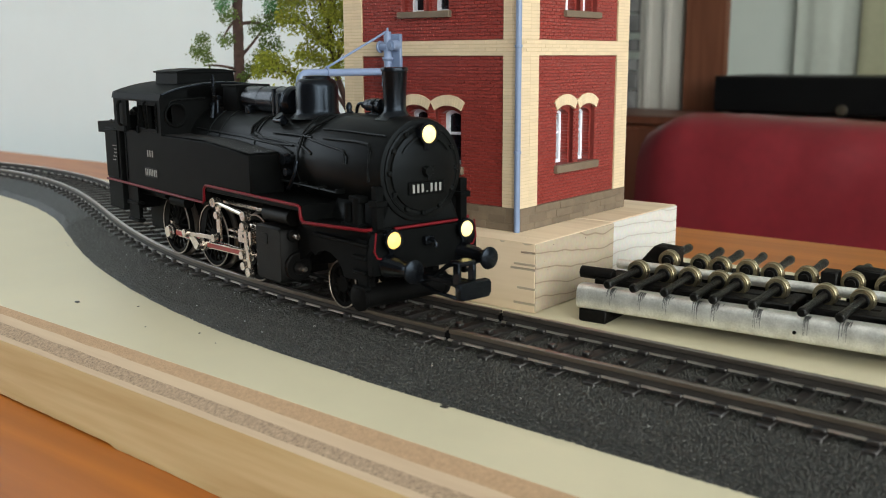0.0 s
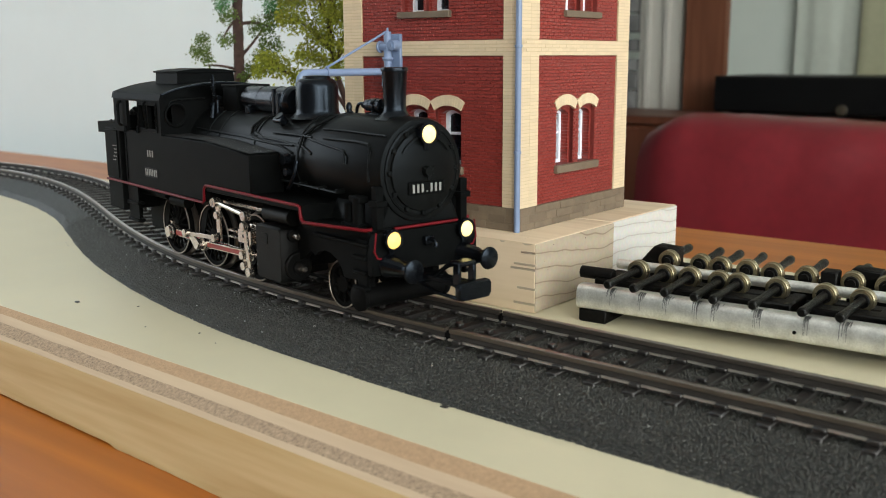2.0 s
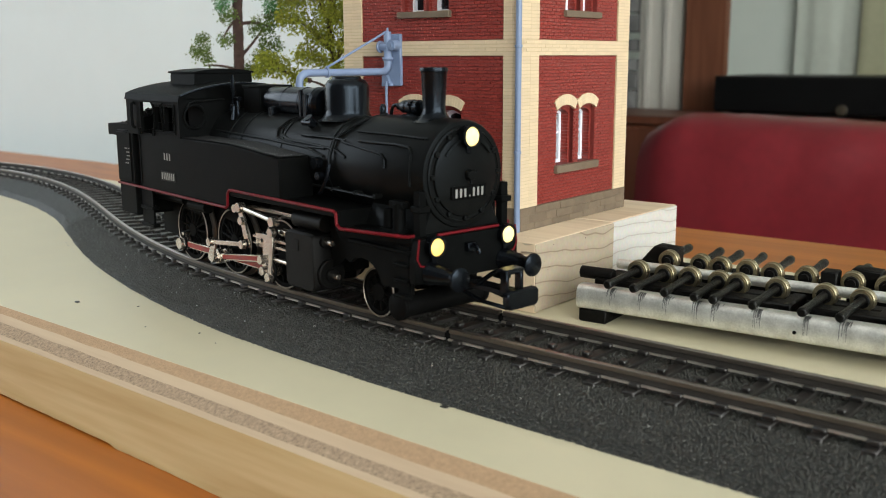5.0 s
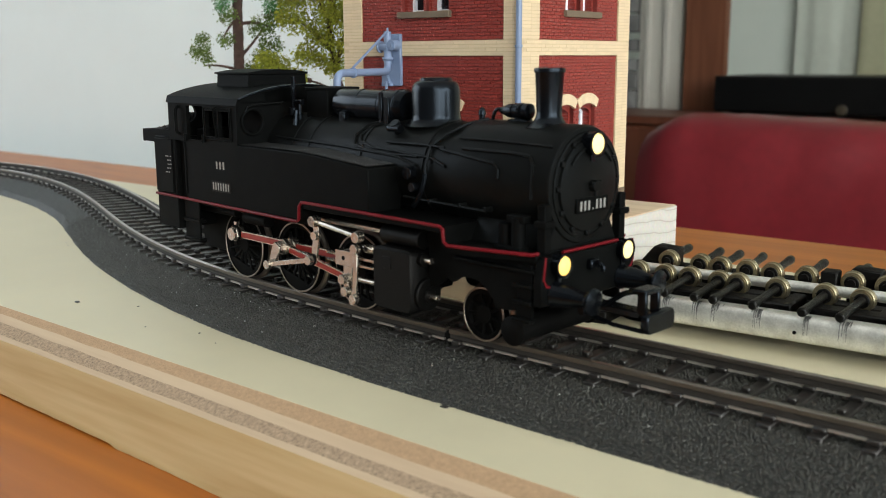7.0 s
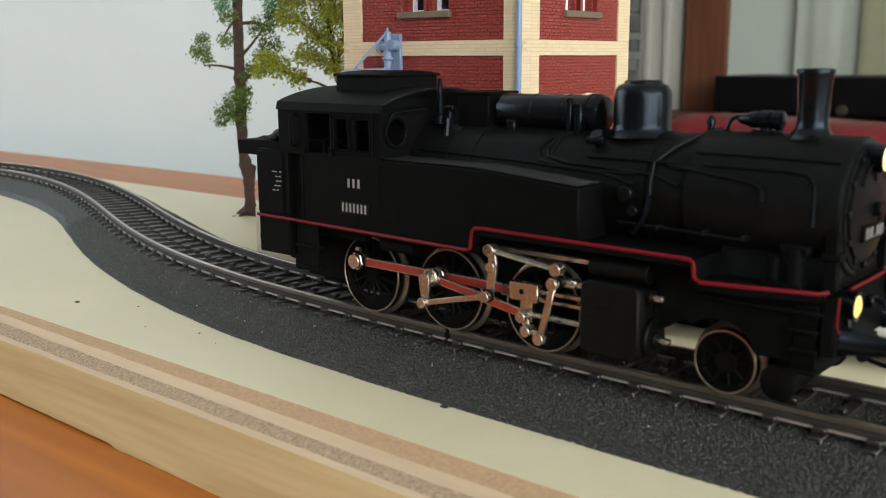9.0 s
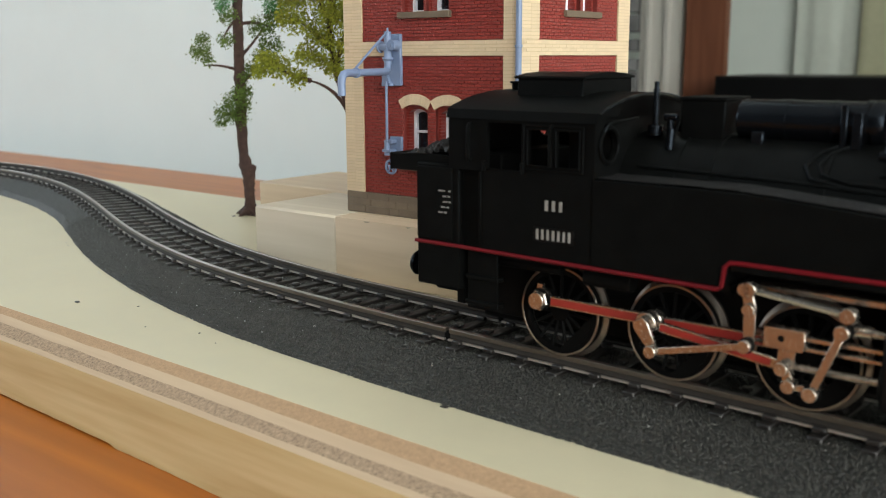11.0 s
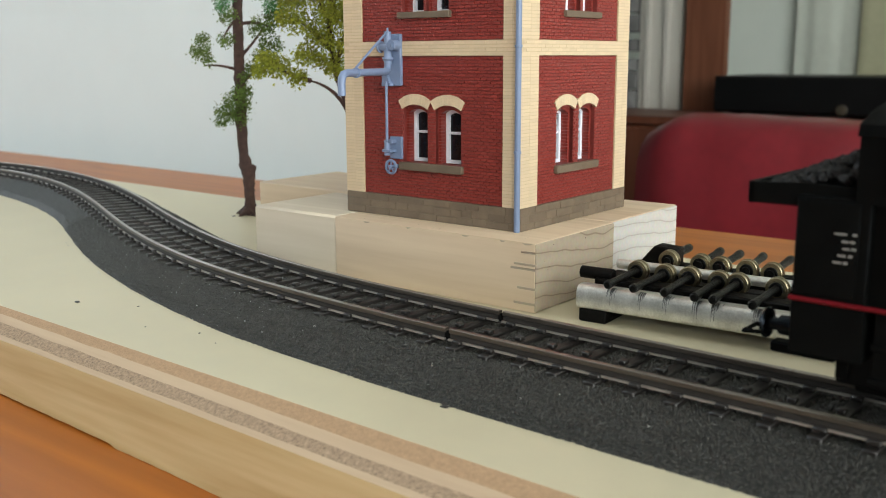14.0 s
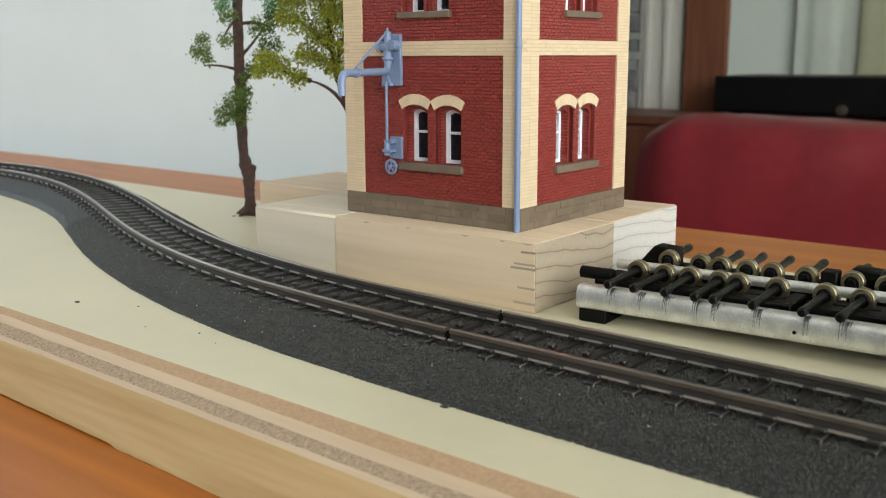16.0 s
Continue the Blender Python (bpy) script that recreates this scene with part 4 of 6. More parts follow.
# ---- roller test stand ----
def build_stand():
    """Two aluminium bars with black carriers and ball-bearing rollers; local x along the bars, y away from the track."""
    st = thing("roller_stand", "aluminium roller test stand with ball-bearing rollers on black axles", "test stand", (31.2, 218.9, 0), -35.3)
    L = 150.0
    bm = BM()
    pts = []
    for a in range(20):
        an = 2 * math.pi * a / 20
        c, s = math.cos(an), math.sin(an)
        pts.append((2.7 + 2.7 * math.copysign(abs(c) ** 0.6, c), 5.9 + 2.9 * math.copysign(abs(s) ** 0.6, s)))
    prism(bm, pts, "yz", 0, L, 0.0)
    for f in bm.faces:
        f.smooth = len(f.verts) == 4
    bar = part("front_bar", bm, M_alu, st, "rub-marked aluminium bar")
    # a dark disc paints the shade inside the bar's screw hole
    part("screw_hole", cyl(BM(), (50.0, -0.06, 5.4), (50.0, 0.4, 5.4), 0.42, seg=10), M_dark, bar)
    bm = BM()
    cyl(bm, (0.0, 22.6, 9.9), (L, 22.6, 9.9), 1.25, seg=16)
    part("back_bar", bm, M_alu, st, "round aluminium bar")
    for x in (0.2, 118):
        part("foot", box(BM(), x, x + 7.0, 1.0, 26, 0.02, 3.05, 0.3), M_carrier, st, "black rubber foot")
    bm = BM()
    cyl(bm, (-3.2, 9.0, 10.0), (5.2, 9.0, 10.0), 1.5, seg=16)
    part("end_pin", bm, M_carrier, st)
    for x0, x1 in ((1.0, 47.0), (49.0, 66.5), (68, 112)):
        bm = box(BM(), x0, x1, 7.2, 12.0, 4.0, 9.3, 0.4)
        box(bm, x0, x1, 15.5, 20.0, 4.0, 8.6, 0.4)
        box(bm, x0, x0 + 3, 7.2, 20, 4.0, 9.0, 0.3)
        box(bm, x1 - 3, x1, 7.2, 20, 4.0, 9.0, 0.3)
        part("carrier", bm, M_carrier, st, "black plastic roller carrier")
        bm = box(BM(), x0 + 4, x1 + 4, 30.5, 35.0, 5.0, 9.6, 0.4)
        prism(bm, [(x0 + 0.5, 8.5), (x0 + 11, 8.5), (x0 + 11, 13.4), (x0 + 5.0, 13.8)], "xz", 31, 36, 0.3)
        part("back_carrier", bm, M_carrier, st)
        box(bm := BM(), x1 + 1.0, x1 + 4.6, 26.5, 31, 7, 13.2, 0.3)
        part("end_block", bm, M_carrier, st)
    part("back_rest", box(BM(), 0, L, 30, 36, 0.02, 5.0, 0.4), M_carrier, st)
    be = BM()
    lathe(be, (0, -0.9, 0), (0, 1, 0), [(1.5, 0), (2.05, 0.0), (2.1, 0.25), (2.4, 0.25), (2.55, 0.4), (2.55, 0.95), (2.3, 1.1), (2.3, 1.35), (2.65, 1.5), (2.65, 2.0), (2.4, 2.2), (1.5, 2.2)], 28)
    bearing = mesh_of("bearing", be, M_brass)
    hub = mesh_of("bearing_hub", lathe(BM(), (0, -1.05, 0), (0, 1, 0), [(0.8, 0.0), (1.5, 0.02), (1.75, 0.25), (1.75, 0.7)], 20), M_peg)
    ax = BM()
    lathe(ax, (0, -16.9, -0.2), (0, 1, 0.02), [(0.7, 0), (1.0, 0.25), (1.04, 1.2), (0.92, 3.0), (0.84, 6.0), (0.86, 12.0), (1.0, 21.0)], 14)
    front = mesh_of("axle", ax, M_peg)
    ax = BM()
    lathe(ax, (0, -1.9, 0), (0, 1, 0.06), [(1.0, 0), (0.95, 8.0), (0.95, 13.0), (1.1, 14.0), (1.1, 16.0), (0.8, 16.4)], 12)
    back = mesh_of("axle", ax, M_peg)
    rnd = random.Random(4)
    # dark rub marks on the bar under the axles
    for x in (8.4, 15.4, 21.3, 28.5, 32.8, 41.6, 51.8, 59.5, 70.5, 79, 86, 94):
        bm = BM()
        for j in range(13):
            # one thin scratch down the bar's flank
            rows, off, reach, wide = [], rnd.gauss(0.0, 0.6), rnd.randint(4, 11), rnd.uniform(0.05, 0.16)
            for k in range(reach):
                an = radians(98 + 9.0 * k)
                c, sn = math.cos(an), math.sin(an)
                y, z = 2.7 + 2.715 * math.copysign(abs(c) ** 0.6, c), 5.9 + 2.915 * math.copysign(abs(sn) ** 0.6, sn)
                wd = wide * (1.0 - 0.8 * k / reach)
                rows.append([bm.verts.new((x + 0.5 + off - wd, y, z)), bm.verts.new((x + 0.5 + off + wd, y, z))])
            for p, q in zip(rows[:-1], rows[1:]):
                bm.faces.new((p[0], p[1], q[1], q[0]))
        bmesh.ops.recalc_face_normals(bm, faces=list(bm.faces))
        part("rub_mark", bm, M_rub, bar)
    for xs, y, z, axle in (((8.4, 15.4, 21.3, 28.5, 32.8, 41.6, 51.8, 59.5, 70.5, 79, 86, 94, 102), 15.6, 10.3, front), ((11.1, 19.3, 24.4, 30.9, 36.8, 44.5, 54.6, 61.9, 71, 78, 86, 94), 28.0, 11.0, back)):
        for x in xs:
            ob = piece("axle", axle, st, (x, y + rnd.uniform(-0.3, 0.3), z), (0, 0, rnd.uniform(-2.5, 2.5)))
            piece("bearing", bearing, ob, (0, 0, 0))
            piece("bearing_hub", hub, ob, (0, 0, 0))


# ---- background furniture ----
def build_background():
    floor_z = TABLE - 750
    so = thing("sofa", "dark red leather sofa with a rounded back", "sofa", rz=YAW)
    U0 = -700.0
    bm, rows = BM(), []
    outline = [(1330, floor_z + 300), (1322, -350), (1316, -200), (1316, -120), (1322, -70), (1338, -42), (1365, -28), (1420, -24), (1500, -30), (1540, -60), (1555, -140), (1555, floor_z + 200)]
    for k in range(64):
        u = U0 + 1900 * k / 63
        edge = min(1.0, (k + 0.35) / 2.2)
        row = []
        for v, z in outline:
            dent = 12 * noise.noise((u * 0.006 - z * 0.004, z * 0.002, 0)) + 9 * noise.noise((u * 0.018 - z * 0.009, z * 0.003, 4))
            row.append(bm.verts.new((u, 1430 + (v - 1430) * (0.6 + 0.4 * edge) + dent, z - 34 * (1 - edge) - 0.03 * max(0.0, u + 500) + 4 * noise.noise((u * 0.008, 0, 9)))))
        rows.append(row)
    for p, q in zip(rows[:-1], rows[1:]):
        for i in range(len(outline) - 1):
            face(bm, [p[i], q[i], q[i + 1], p[i + 1]]).smooth = True
    face(bm, rows[0])
    face(bm, list(reversed(rows[-1])))
    part("backrest", bm, M_sofa, so)
    for k in range(3):
        part("seat_cushion", box(BM(), U0 + 12 + 620 * k, U0 + 620 + 620 * k, 800, 1330, floor_z + 270, floor_z + 440, 40, 4), M_sofa, so)
    part("base", box(BM(), U0 + 20, U0 + 1850, 830, 1540, floor_z + 0, floor_z + 280, 5), M_cab, so)
    ca = thing("sideboard", "dark reddish-brown wooden sideboard against the room's end", "sideboard", rz=YAW)
    part("body", box(BM(), -1290, -300, 2150, 2560, floor_z, -100, 3), M_cab, ca)
    part("top", box(BM(), -1300, -290, 2140, 2570, -100, -79, 3), M_cab, ca)
    for k in range(3):
        d = part("door", box(BM(), -1280 + 325 * k, -965 + 325 * k, 2138, 2150, floor_z + 60, -110, 2), M_cab, ca)
        part("knob", cyl(BM(), (-990 + 325 * k, 2138, -400), (-990 + 325 * k, 2115, -400), 12), M_steel, d)
    am = thing("amplifier", "black hi-fi amplifier with a silver knob on the sideboard", "amplifier", rz=YAW)
    case = part("case", box(BM(), -960, -530, 2250, 2540, -70, 16, 3, 2), M_amp, am)
    part("front_panel", box(BM(), -956, -534, 2243, 2250, -66, 12, 2), M_amp, am)
    part("knob", cyl(BM(), (-655, 2243, -58), (-655, 2232, -58), 12), M_steel, am, "silver volume knob")
    for u in (-920, -570):
        part("foot", cyl(BM(), (u, 2300, -79), (u, 2300, -69), 16), M_amp, am)
    po = thing("shelf_upright", "reddish-brown wooden shelf upright", "shelf", rz=YAW)
    part("panel", box(BM(), -1120, -1010, 2420, 2450, -79, 1600, 2), M_post, po)
    part("side", box(BM(), -1120, -1095, 2450, 2560, -79, 1600, 2), M_post, po)
    dr = thing("door_casing", "white painted door casing with grooves", "door frame", rz=YAW)
    part("board", box(BM(), -1262, -1140, 2440, 2470, -79, 1600, 2), M_door, dr)
    for u in (-1235, -1180):
        part("moulding", box(BM(), u - 8, u + 8, 2430, 2440, -79, 1600, 4, 2), M_door, dr)
    rnd = random.Random(2)
    for k in range(9):
        bk = part("book", box(BM(), -1310, -1266, 2440, 2600, -79 + 52 * k, -79 + 52 * k + rnd.uniform(30, 50), 2), M_book)
        bk.matrix_basis = pose(0, 0, 0, 0, 0, YAW)
        tagged(bk, "greyish book lying in a stack on the sideboard", "book", "stacked books")
    # curtain with soft folds before the end wall
    for name, mat, u0, u1, v0, label in (("curtain", M_sheer, -985, -770, 2868, "pale greenish sheer curtain hanging in soft folds"), ("curtain", M_curtain, -800, -100, 2852, "olive-beige curtain hanging in soft folds")):
        bm, rows = BM(), []
        n = int((u1 - u0) / 8)
        for k in range(n + 1):
            u = u0 + (u1 - u0) * k / n
            v = v0 + 3 * math.sin(u * 0.05) + 1 * math.sin(u * 0.13)
            rows.append([bm.verts.new((u, v, z)) for z in (floor_z + 40, -300, 300, 1600)] + [bm.verts.new((u, v + 5, z)) for z in (1600, 300, -300, floor_z + 40)])
        for p, q in zip(rows[:-1], rows[1:]):
            for i in range(8):
                face(bm, [p[i], q[i], q[(i + 1) % 8], p[(i + 1) % 8]]).smooth = True
        face(bm, rows[0])
        face(bm, list(reversed(rows[-1])))
        tagged(part(name, bm, mat, turn=(0, 0, YAW)), label, "curtain")


def build_all():
    build_room()
    build_table()
    build_board()
    build_track()
    BH = build_blocks()
    t = build_tower(BH)
    arm = build_crane(t)
    build_tree_a()
    build_tree_b(BH)
    build_stand()
    for x, y, r in ((0.2, 162.4, 0.62), (-93.7, 238.9, 0.62), (-82.5, 374.8, 0.6), (-76.7, 234.1, 0.26), (-69.2, 215.4, 0.22), (-55.3, 210.0, 0.26), (-49.8, 202.2, 0.2)):
        chip("crumb", "tiny dark crumb lying on the plywood", x, y, 0.0, r)
    build_background()
    return arm


# ---- locomotive: x forward, y to its left, z over the rail top (millimetres) ----
# time, place along the line, turn off the chord (degrees) and play to the side
LOCO_S = [(0.0, 73.62, -0.21, 0.3), (4.0, 73.60, -0.21, 0.3), (4.2, 72.8, -0.22, 0.3), (4.5, 69.4, -0.3, 0.25), (5.0, 62.8, -0.45, 0.2), (5.5, 56.3, -0.6, 0.15), (6.0, 49.8, -0.72, 0.1), (6.3, 45.9, -0.77, 0.06), (6.5, 43.25, -0.79, 0.04), (7.0, 35.82, -0.71, -0.04), (7.5, 25.15, -0.48, -0.2), (8.0, 13.47, -0.22, -0.22), (8.5, 1.43, -0.12, -0.2), (9.0, -10.9, -0.02, -0.17), (9.2, -15.7, 0.02, -0.13), (9.9, -32.2, 0.15, 0.0), (10.6, -48.9, 0.28, 0.1), (11.3, -65.6, 0.35, 0.17), (11.5, -70.4, 0.35, 0.18), (12.0, -82.42, 0.2, 0.13), (12.5, -94.25, -0.1, 0.0), (13.0, -106.13, -0.3, 0.02), (13.5, -117.66, -0.3, 0.04), (14.0, -129.94, -0.2, 0.03), (14.5, -142.9, -0.2, 0.0), (14.7, -148.3, -0.2, 0.0), (15.0, -156.4, -0.2, 0.0), (15.5, -169.9, -0.2, 0.0), (16.0, -183.4, -0.2, 0.0)]
WR, CR, AXLES = 8.2, 3.31, (-22.3, -0.2, 22.0)


def loco_at(t, k):
    return float(np.interp(t, [r[0] for r in LOCO_S], [r[k] for r in LOCO_S]))


def loco_s(t):
    return loco_at(t, 1)


def loco_pose(t):
    s, side = loco_s(t), loco_at(t, 3)
    a, b = on_line(s + 20), on_line(s - 20)
    h = math.atan2(b[1] - a[1], b[0] - a[0])
    return pose((a[0] + b[0]) / 2000 - side * math.sin(h) / 1000, (a[1] + b[1]) / 2000 + side * math.cos(h) / 1000, RAIL_TOP / 1000, 0, 0, math.degrees(h) + loco_at(t, 2))


def build_loco():
    lo = thing("steam_locomotive", "black model steam tank locomotive with red lining", "model locomotive")
    W = 17.4
    P = {}
    # boiler and smokebox
    bm = BM()
    lathe(bm, (-12, 0, 30.6), (1, 0, 0), [(9.6, 0), (9.9, 0.3), (9.9, 61.0)], 48)
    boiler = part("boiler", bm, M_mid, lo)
    for x in (-2, 4, 22, 41):
        part("boiler_band", lathe(BM(), (x, 0, 30.6), (1, 0, 0), [(9.85, 0), (10.12, 0.05), (10.12, 0.75), (9.85, 0.8)], 48, False), M_mid, boiler)
    bm = BM()
    lathe(bm, (49, 0, 30.6), (1, 0, 0), [(10.0, 0), (10.7, 0.2), (10.7, 24.0), (10.4, 24.6), (10.0, 24.7)], 52)
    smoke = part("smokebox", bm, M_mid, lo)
    bm = BM()
    lathe(bm, (73.5, 0, 30.6), (1, 0, 0), [(9.6, 0), (9.5, 0.5), (9.1, 0.6), (9.0, 0.4), (8.2, 0.4), (8.1, 0.9), (6.8, 1.25), (3.5, 1.6), (0.05, 1.75)], 48)
    cyl(bm, (74.8, 0, 30.6), (76.3, 0, 30.6), 1.2, 1.0)
    for a in range(3):
        an = a * 2.09 + 0.5
        cyl(bm, (75.9, 0, 30.6), (75.9, 1.7 * math.cos(an), 30.6 + 1.7 * math.sin(an)), 0.25, seg=8)
    for a in range(12):
        an = 2 * math.pi * a / 12
        box(bm, 73.7, 74.6, 8.6 * math.cos(an) - 0.5, 8.6 * math.cos(an) + 0.5, 30.6 + 8.6 * math.sin(an) - 0.5, 30.6 + 8.6 * math.sin(an) + 0.5, 0.15)
    part("smokebox_door", bm, M_mid, smoke)
    bm = BM()
    ring_sweep(bm, [(75.0, 7.0 * math.cos(a), 30.6 + 7.0 * math.sin(a)) for a in (radians(d) for d in range(35, 146, 10))], 0.22, 6)
    part("handrail", bm, M_mid, smoke)
    # number plate in plain bars
    pl = part("number_board", box(BM(), 74.7, 75.4, -4.6, 4.6, 26.0, 28.6, 0.15), M_black, smoke)
    bars_x(pl, 75.42, -3.9, 26.4, 1.7, 7)
    # chimney, dome, sand box
    bm = BM()
    lathe(bm, (65.0, 0, 40.3), (0, 0, 1), [(4.6, 0.2), (3.5, 0.7), (2.75, 1.4), (2.4, 2.2), (2.3, 3.0), (2.62, 9.9), (2.66, 10.0), (2.84, 10.05), (2.88, 10.5), (2.8, 10.8), (2.35, 10.9), (2.25, 9.4)], 40)
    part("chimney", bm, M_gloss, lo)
    bm = BM()
    lathe(bm, (35.55, 0, 39.2), (0, 0, 1), [(6.6, 0.3), (5.6, 0.9), (5.05, 1.7), (4.95, 2.6), (4.95, 7.2), (4.75, 8.2), (4.2, 9.0), (3.3, 9.35), (3.2, 9.7), (3.0, 9.9), (0.1, 10.0)], 36)
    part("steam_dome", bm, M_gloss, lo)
    # generator or pump by the chimney, small valve
    bm = BM()
    lathe(bm, (52.9, 0.4, 43.1), (1, 0, 0), [(0.45, 0), (0.75, 0.5), (0.9, 1.2), (1.3, 2.2), (1.35, 3.4), (1.15, 3.5), (1.15, 3.8), (1.5, 3.9), (1.55, 5.6), (1.3, 5.7), (1.3, 6.1), (1.5, 6.2), (1.5, 7.3), (0.9, 7.6)], 24)
    cyl(bm, (57.6, 0.4, 40.6), (57.6, 0.4, 43.0), 1.0)
    box(bm, 55.6, 60.0, -0.9, 1.7, 40.6, 41.6, 0.2)
    cyl(bm, (58.3, 0.4, 43.2), (58.3, -1.6, 43.9), 0.4, seg=10)
    ring_sweep(bm, bend((53.4, 0.3, 43.3), (51.4, 0, 43.9), (51.2, 0, 41.0)) + [(51.0, 0, 40.6)], 0.36, 8)
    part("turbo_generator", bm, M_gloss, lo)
    bm = BM()
    lathe(bm, (48.4, 0, 40.4), (0, 0, 1), [(0.9, 0), (0.6, 0.3), (0.6, 1.6), (0.75, 1.7), (0.7, 2.4), (0.3, 3.1)], 14)
    part("safety_valve", bm, M_gloss, lo)
    # preheater cylinder and box on the boiler
    bm = BM()
    lathe(bm, (6.0, -0.5, 43.0), (1, 0, 0), [(2.4, 0), (3.2, 0.25), (3.35, 0.7), (3.35, 7.6), (3.46, 7.65), (3.46, 8.1), (3.35, 8.15), (3.35, 14.6), (3.46, 14.65), (3.46, 15.1), (3.35, 15.15), (3.35, 19.4), (3.6, 19.5), (3.6, 20.1), (3.4, 20.2), (3.4, 20.7), (3.6, 20.8), (3.55, 21.6), (3.1, 22.4), (1.6, 22.8), (0.1, 22.9)], 40)
    box(bm, 9, 11, -4.2, 3.0, 38.8, 41.5, 0.2)
    box(bm, 24.2, 25.8, -4.4, 3.0, 38.8, 45.0, 0.2)
    box(bm, 22.6, 23.6, -4.4, -3.6, 39.0, 46.0, 0.15)
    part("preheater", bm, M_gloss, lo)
    bm = box(BM(), -3.4, 4.4, -3.6, 5.5, 39.0, 46.3, 0.3)
    box(bm, -3.6, 4.7, -3.9, 5.8, 46.0, 46.6, 0.15)
    part("sand_box", bm, M_black, lo)
    bm = BM()
    for z in np.arange(41.6, 47.5, 0.45):
        cyl(bm, (-7.6, -4.0, z), (-7.6, -4.0, z + 0.3), 0.62, seg=10)
    cyl(bm, (-7.6, -4.0, 40), (-7.6, -4.0, 49.0), 0.42, seg=10)
    cyl(bm, (-7.6, -4.0, 40), (-7.6, -4.0, 41.8), 1.3, seg=12)
    cyl(bm, (-4.6, -4.6, 39), (-4.6, -4.6, 43.6), 0.55, seg=10)
    cyl(bm, (-5.6, -4.6, 43.2), (-3.4, -4.6, 43.2), 0.6, seg=10)
    cyl(bm, (-3.6, -6.6, 38), (-3.6, -6.2, 41.4), 0.7, seg=10)
    part("whistle", bm, M_gloss, lo)
    # pipes along the boiler
    def ang(x, deg, r=10.1):
        return (x, -r * math.sin(radians(deg)), 30.6 + r * math.cos(radians(deg)))
    pipes = [
        ([ang(24.5, 22), ang(22.2, 34), ang(21.0, 48), ang(22.0, 58), ang(26, 64), ang(34, 66), ang(44, 70), ang(48, 78)], 0.32),
        ([ang(23.0, 22), ang(20.6, 34), ang(19.2, 50), ang(20.4, 62), ang(25, 68), ang(34, 72), ang(40, 80)], 0.32),
        ([ang(-8, 62), ang(4, 64), ang(16, 66), ang(28, 70), ang(40, 70)], 0.3),
        ([ang(30, 56, 10.2), ang(40, 56, 10.3), ang(47, 58, 10.6)], 0.25),
        ([ang(50.5, 2, 10.8), ang(48.0, 20, 10.5), ang(45.4, 40, 10.4), ang(43.0, 58, 10.4), ang(43.2, 78, 10.6), ang(43.4, 92, 10.8)], 0.34),
        ([ang(50, 46, 10.9), ang(58, 46, 10.9), ang(72.5, 48, 10.9)], 0.2),
        ([ang(46, 60, 10.6), ang(54, 66, 10.9), ang(60.5, 70, 10.95), ang(62, 76, 10.95), ang(62.2, 84, 10.95)], 0.3),
        ([ang(52, 58, 10.9), ang(64, 58, 10.9), ang(68.5, 60, 10.95), ang(69.8, 68, 10.95), ang(70.0, 100, 10.95)], 0.3),
    ]
    for p, r in pipes:
        part("boiler_pipe", ring_sweep(BM(), p, r, 8), M_mid, lo)
    bm = BM()
    cyl(bm, ang(31.0, 38, 9.6), ang(31.0, 38, 12.2), 1.1)
    cyl(bm, (29.4, -7.6, 39.0), (32.8, -7.6, 39.0), 0.7)
    part("check_valve", bm, M_gloss, lo)
    bm = BM()
    cyl(bm, (38, -11.4, 26.2), (60, -11.4, 25.6), 0.3, seg=10)
    for x in (45.0, 53.0, 59.5):
        box(bm, x, x + 0.7, -11.8, -9.6, 25.4, 26.4, 0.12)
    part("handrail", bm, M_mid, lo)
    bm = BM()
    cyl(bm, (39.5, -10.4, 31.0), (39.5, -12.2, 31.0), 1.3)
    cyl(bm, (41.2, -10.4, 28.4), (41.2, -12.6, 28.4), 0.9)
    ring_sweep(bm, bend((43.4, -10.8, 31), (43.6, -11.6, 27), (41.0, -11.8, 24.6), 6), 0.5, 8)
    part("injector", bm, M_gloss, lo)
    # side tanks
    for sgn, nm in ((-1, "near"), (1, "far")):
        bm = BM()
        y0, y1 = sorted((sgn * W, sgn * 8.6))
        pts = [(-12, 19.0), (11.4, 19.0), (12.4, 22.9), (34.2, 22.9), (34.2, 31.9), (26, 32.6), (14, 33.5), (-12, 33.7)]
        prism(bm, pts, "xz", y0, y1, 0.25)
        part("side_tank", bm, M_black, lo)
        bm = BM()
        grid_top(bm, -11, 33.8, sgn)
        part("tank_top_dust", bm, M_dust, lo, "dusty tank top")
        bm, rnd = BM(), random.Random(20 + sgn)
        for _ in range(200):
            x = 33.6 - 24 * rnd.random() ** 1.6
            y, r = sgn * rnd.uniform(10.2, 17.0), rnd.uniform(0.025, 0.065)
            z = 33.75 - max(0.0, x - 12) * 0.075 + 0.26
            v = [bm.verts.new((x + r * math.cos(a), y + r * math.sin(a), z)) for a in (0, 2.1, 4.2)] + [bm.verts.new((x, y, z + r))]
            for q in ((0, 1, 3), (1, 2, 3), (2, 0, 3), (0, 2, 1)):
                bm.faces.new([v[i] for i in q])
        tagged(part("dust_specks", bm, M_spark, lo, "pale dust specks"), kind="stuff")
    # running board under the boiler, front platform
    bm = box(BM(), 12.4, 55.0, -W + 0.05, W - 0.05, 21.6, 23.0, 0.2)
    prism(bm, [(54.4, 19.0), (55.4, 19.0), (55.4, 23.0), (54.4, 23.0)], "xz", -W + 0.05, W - 0.05)
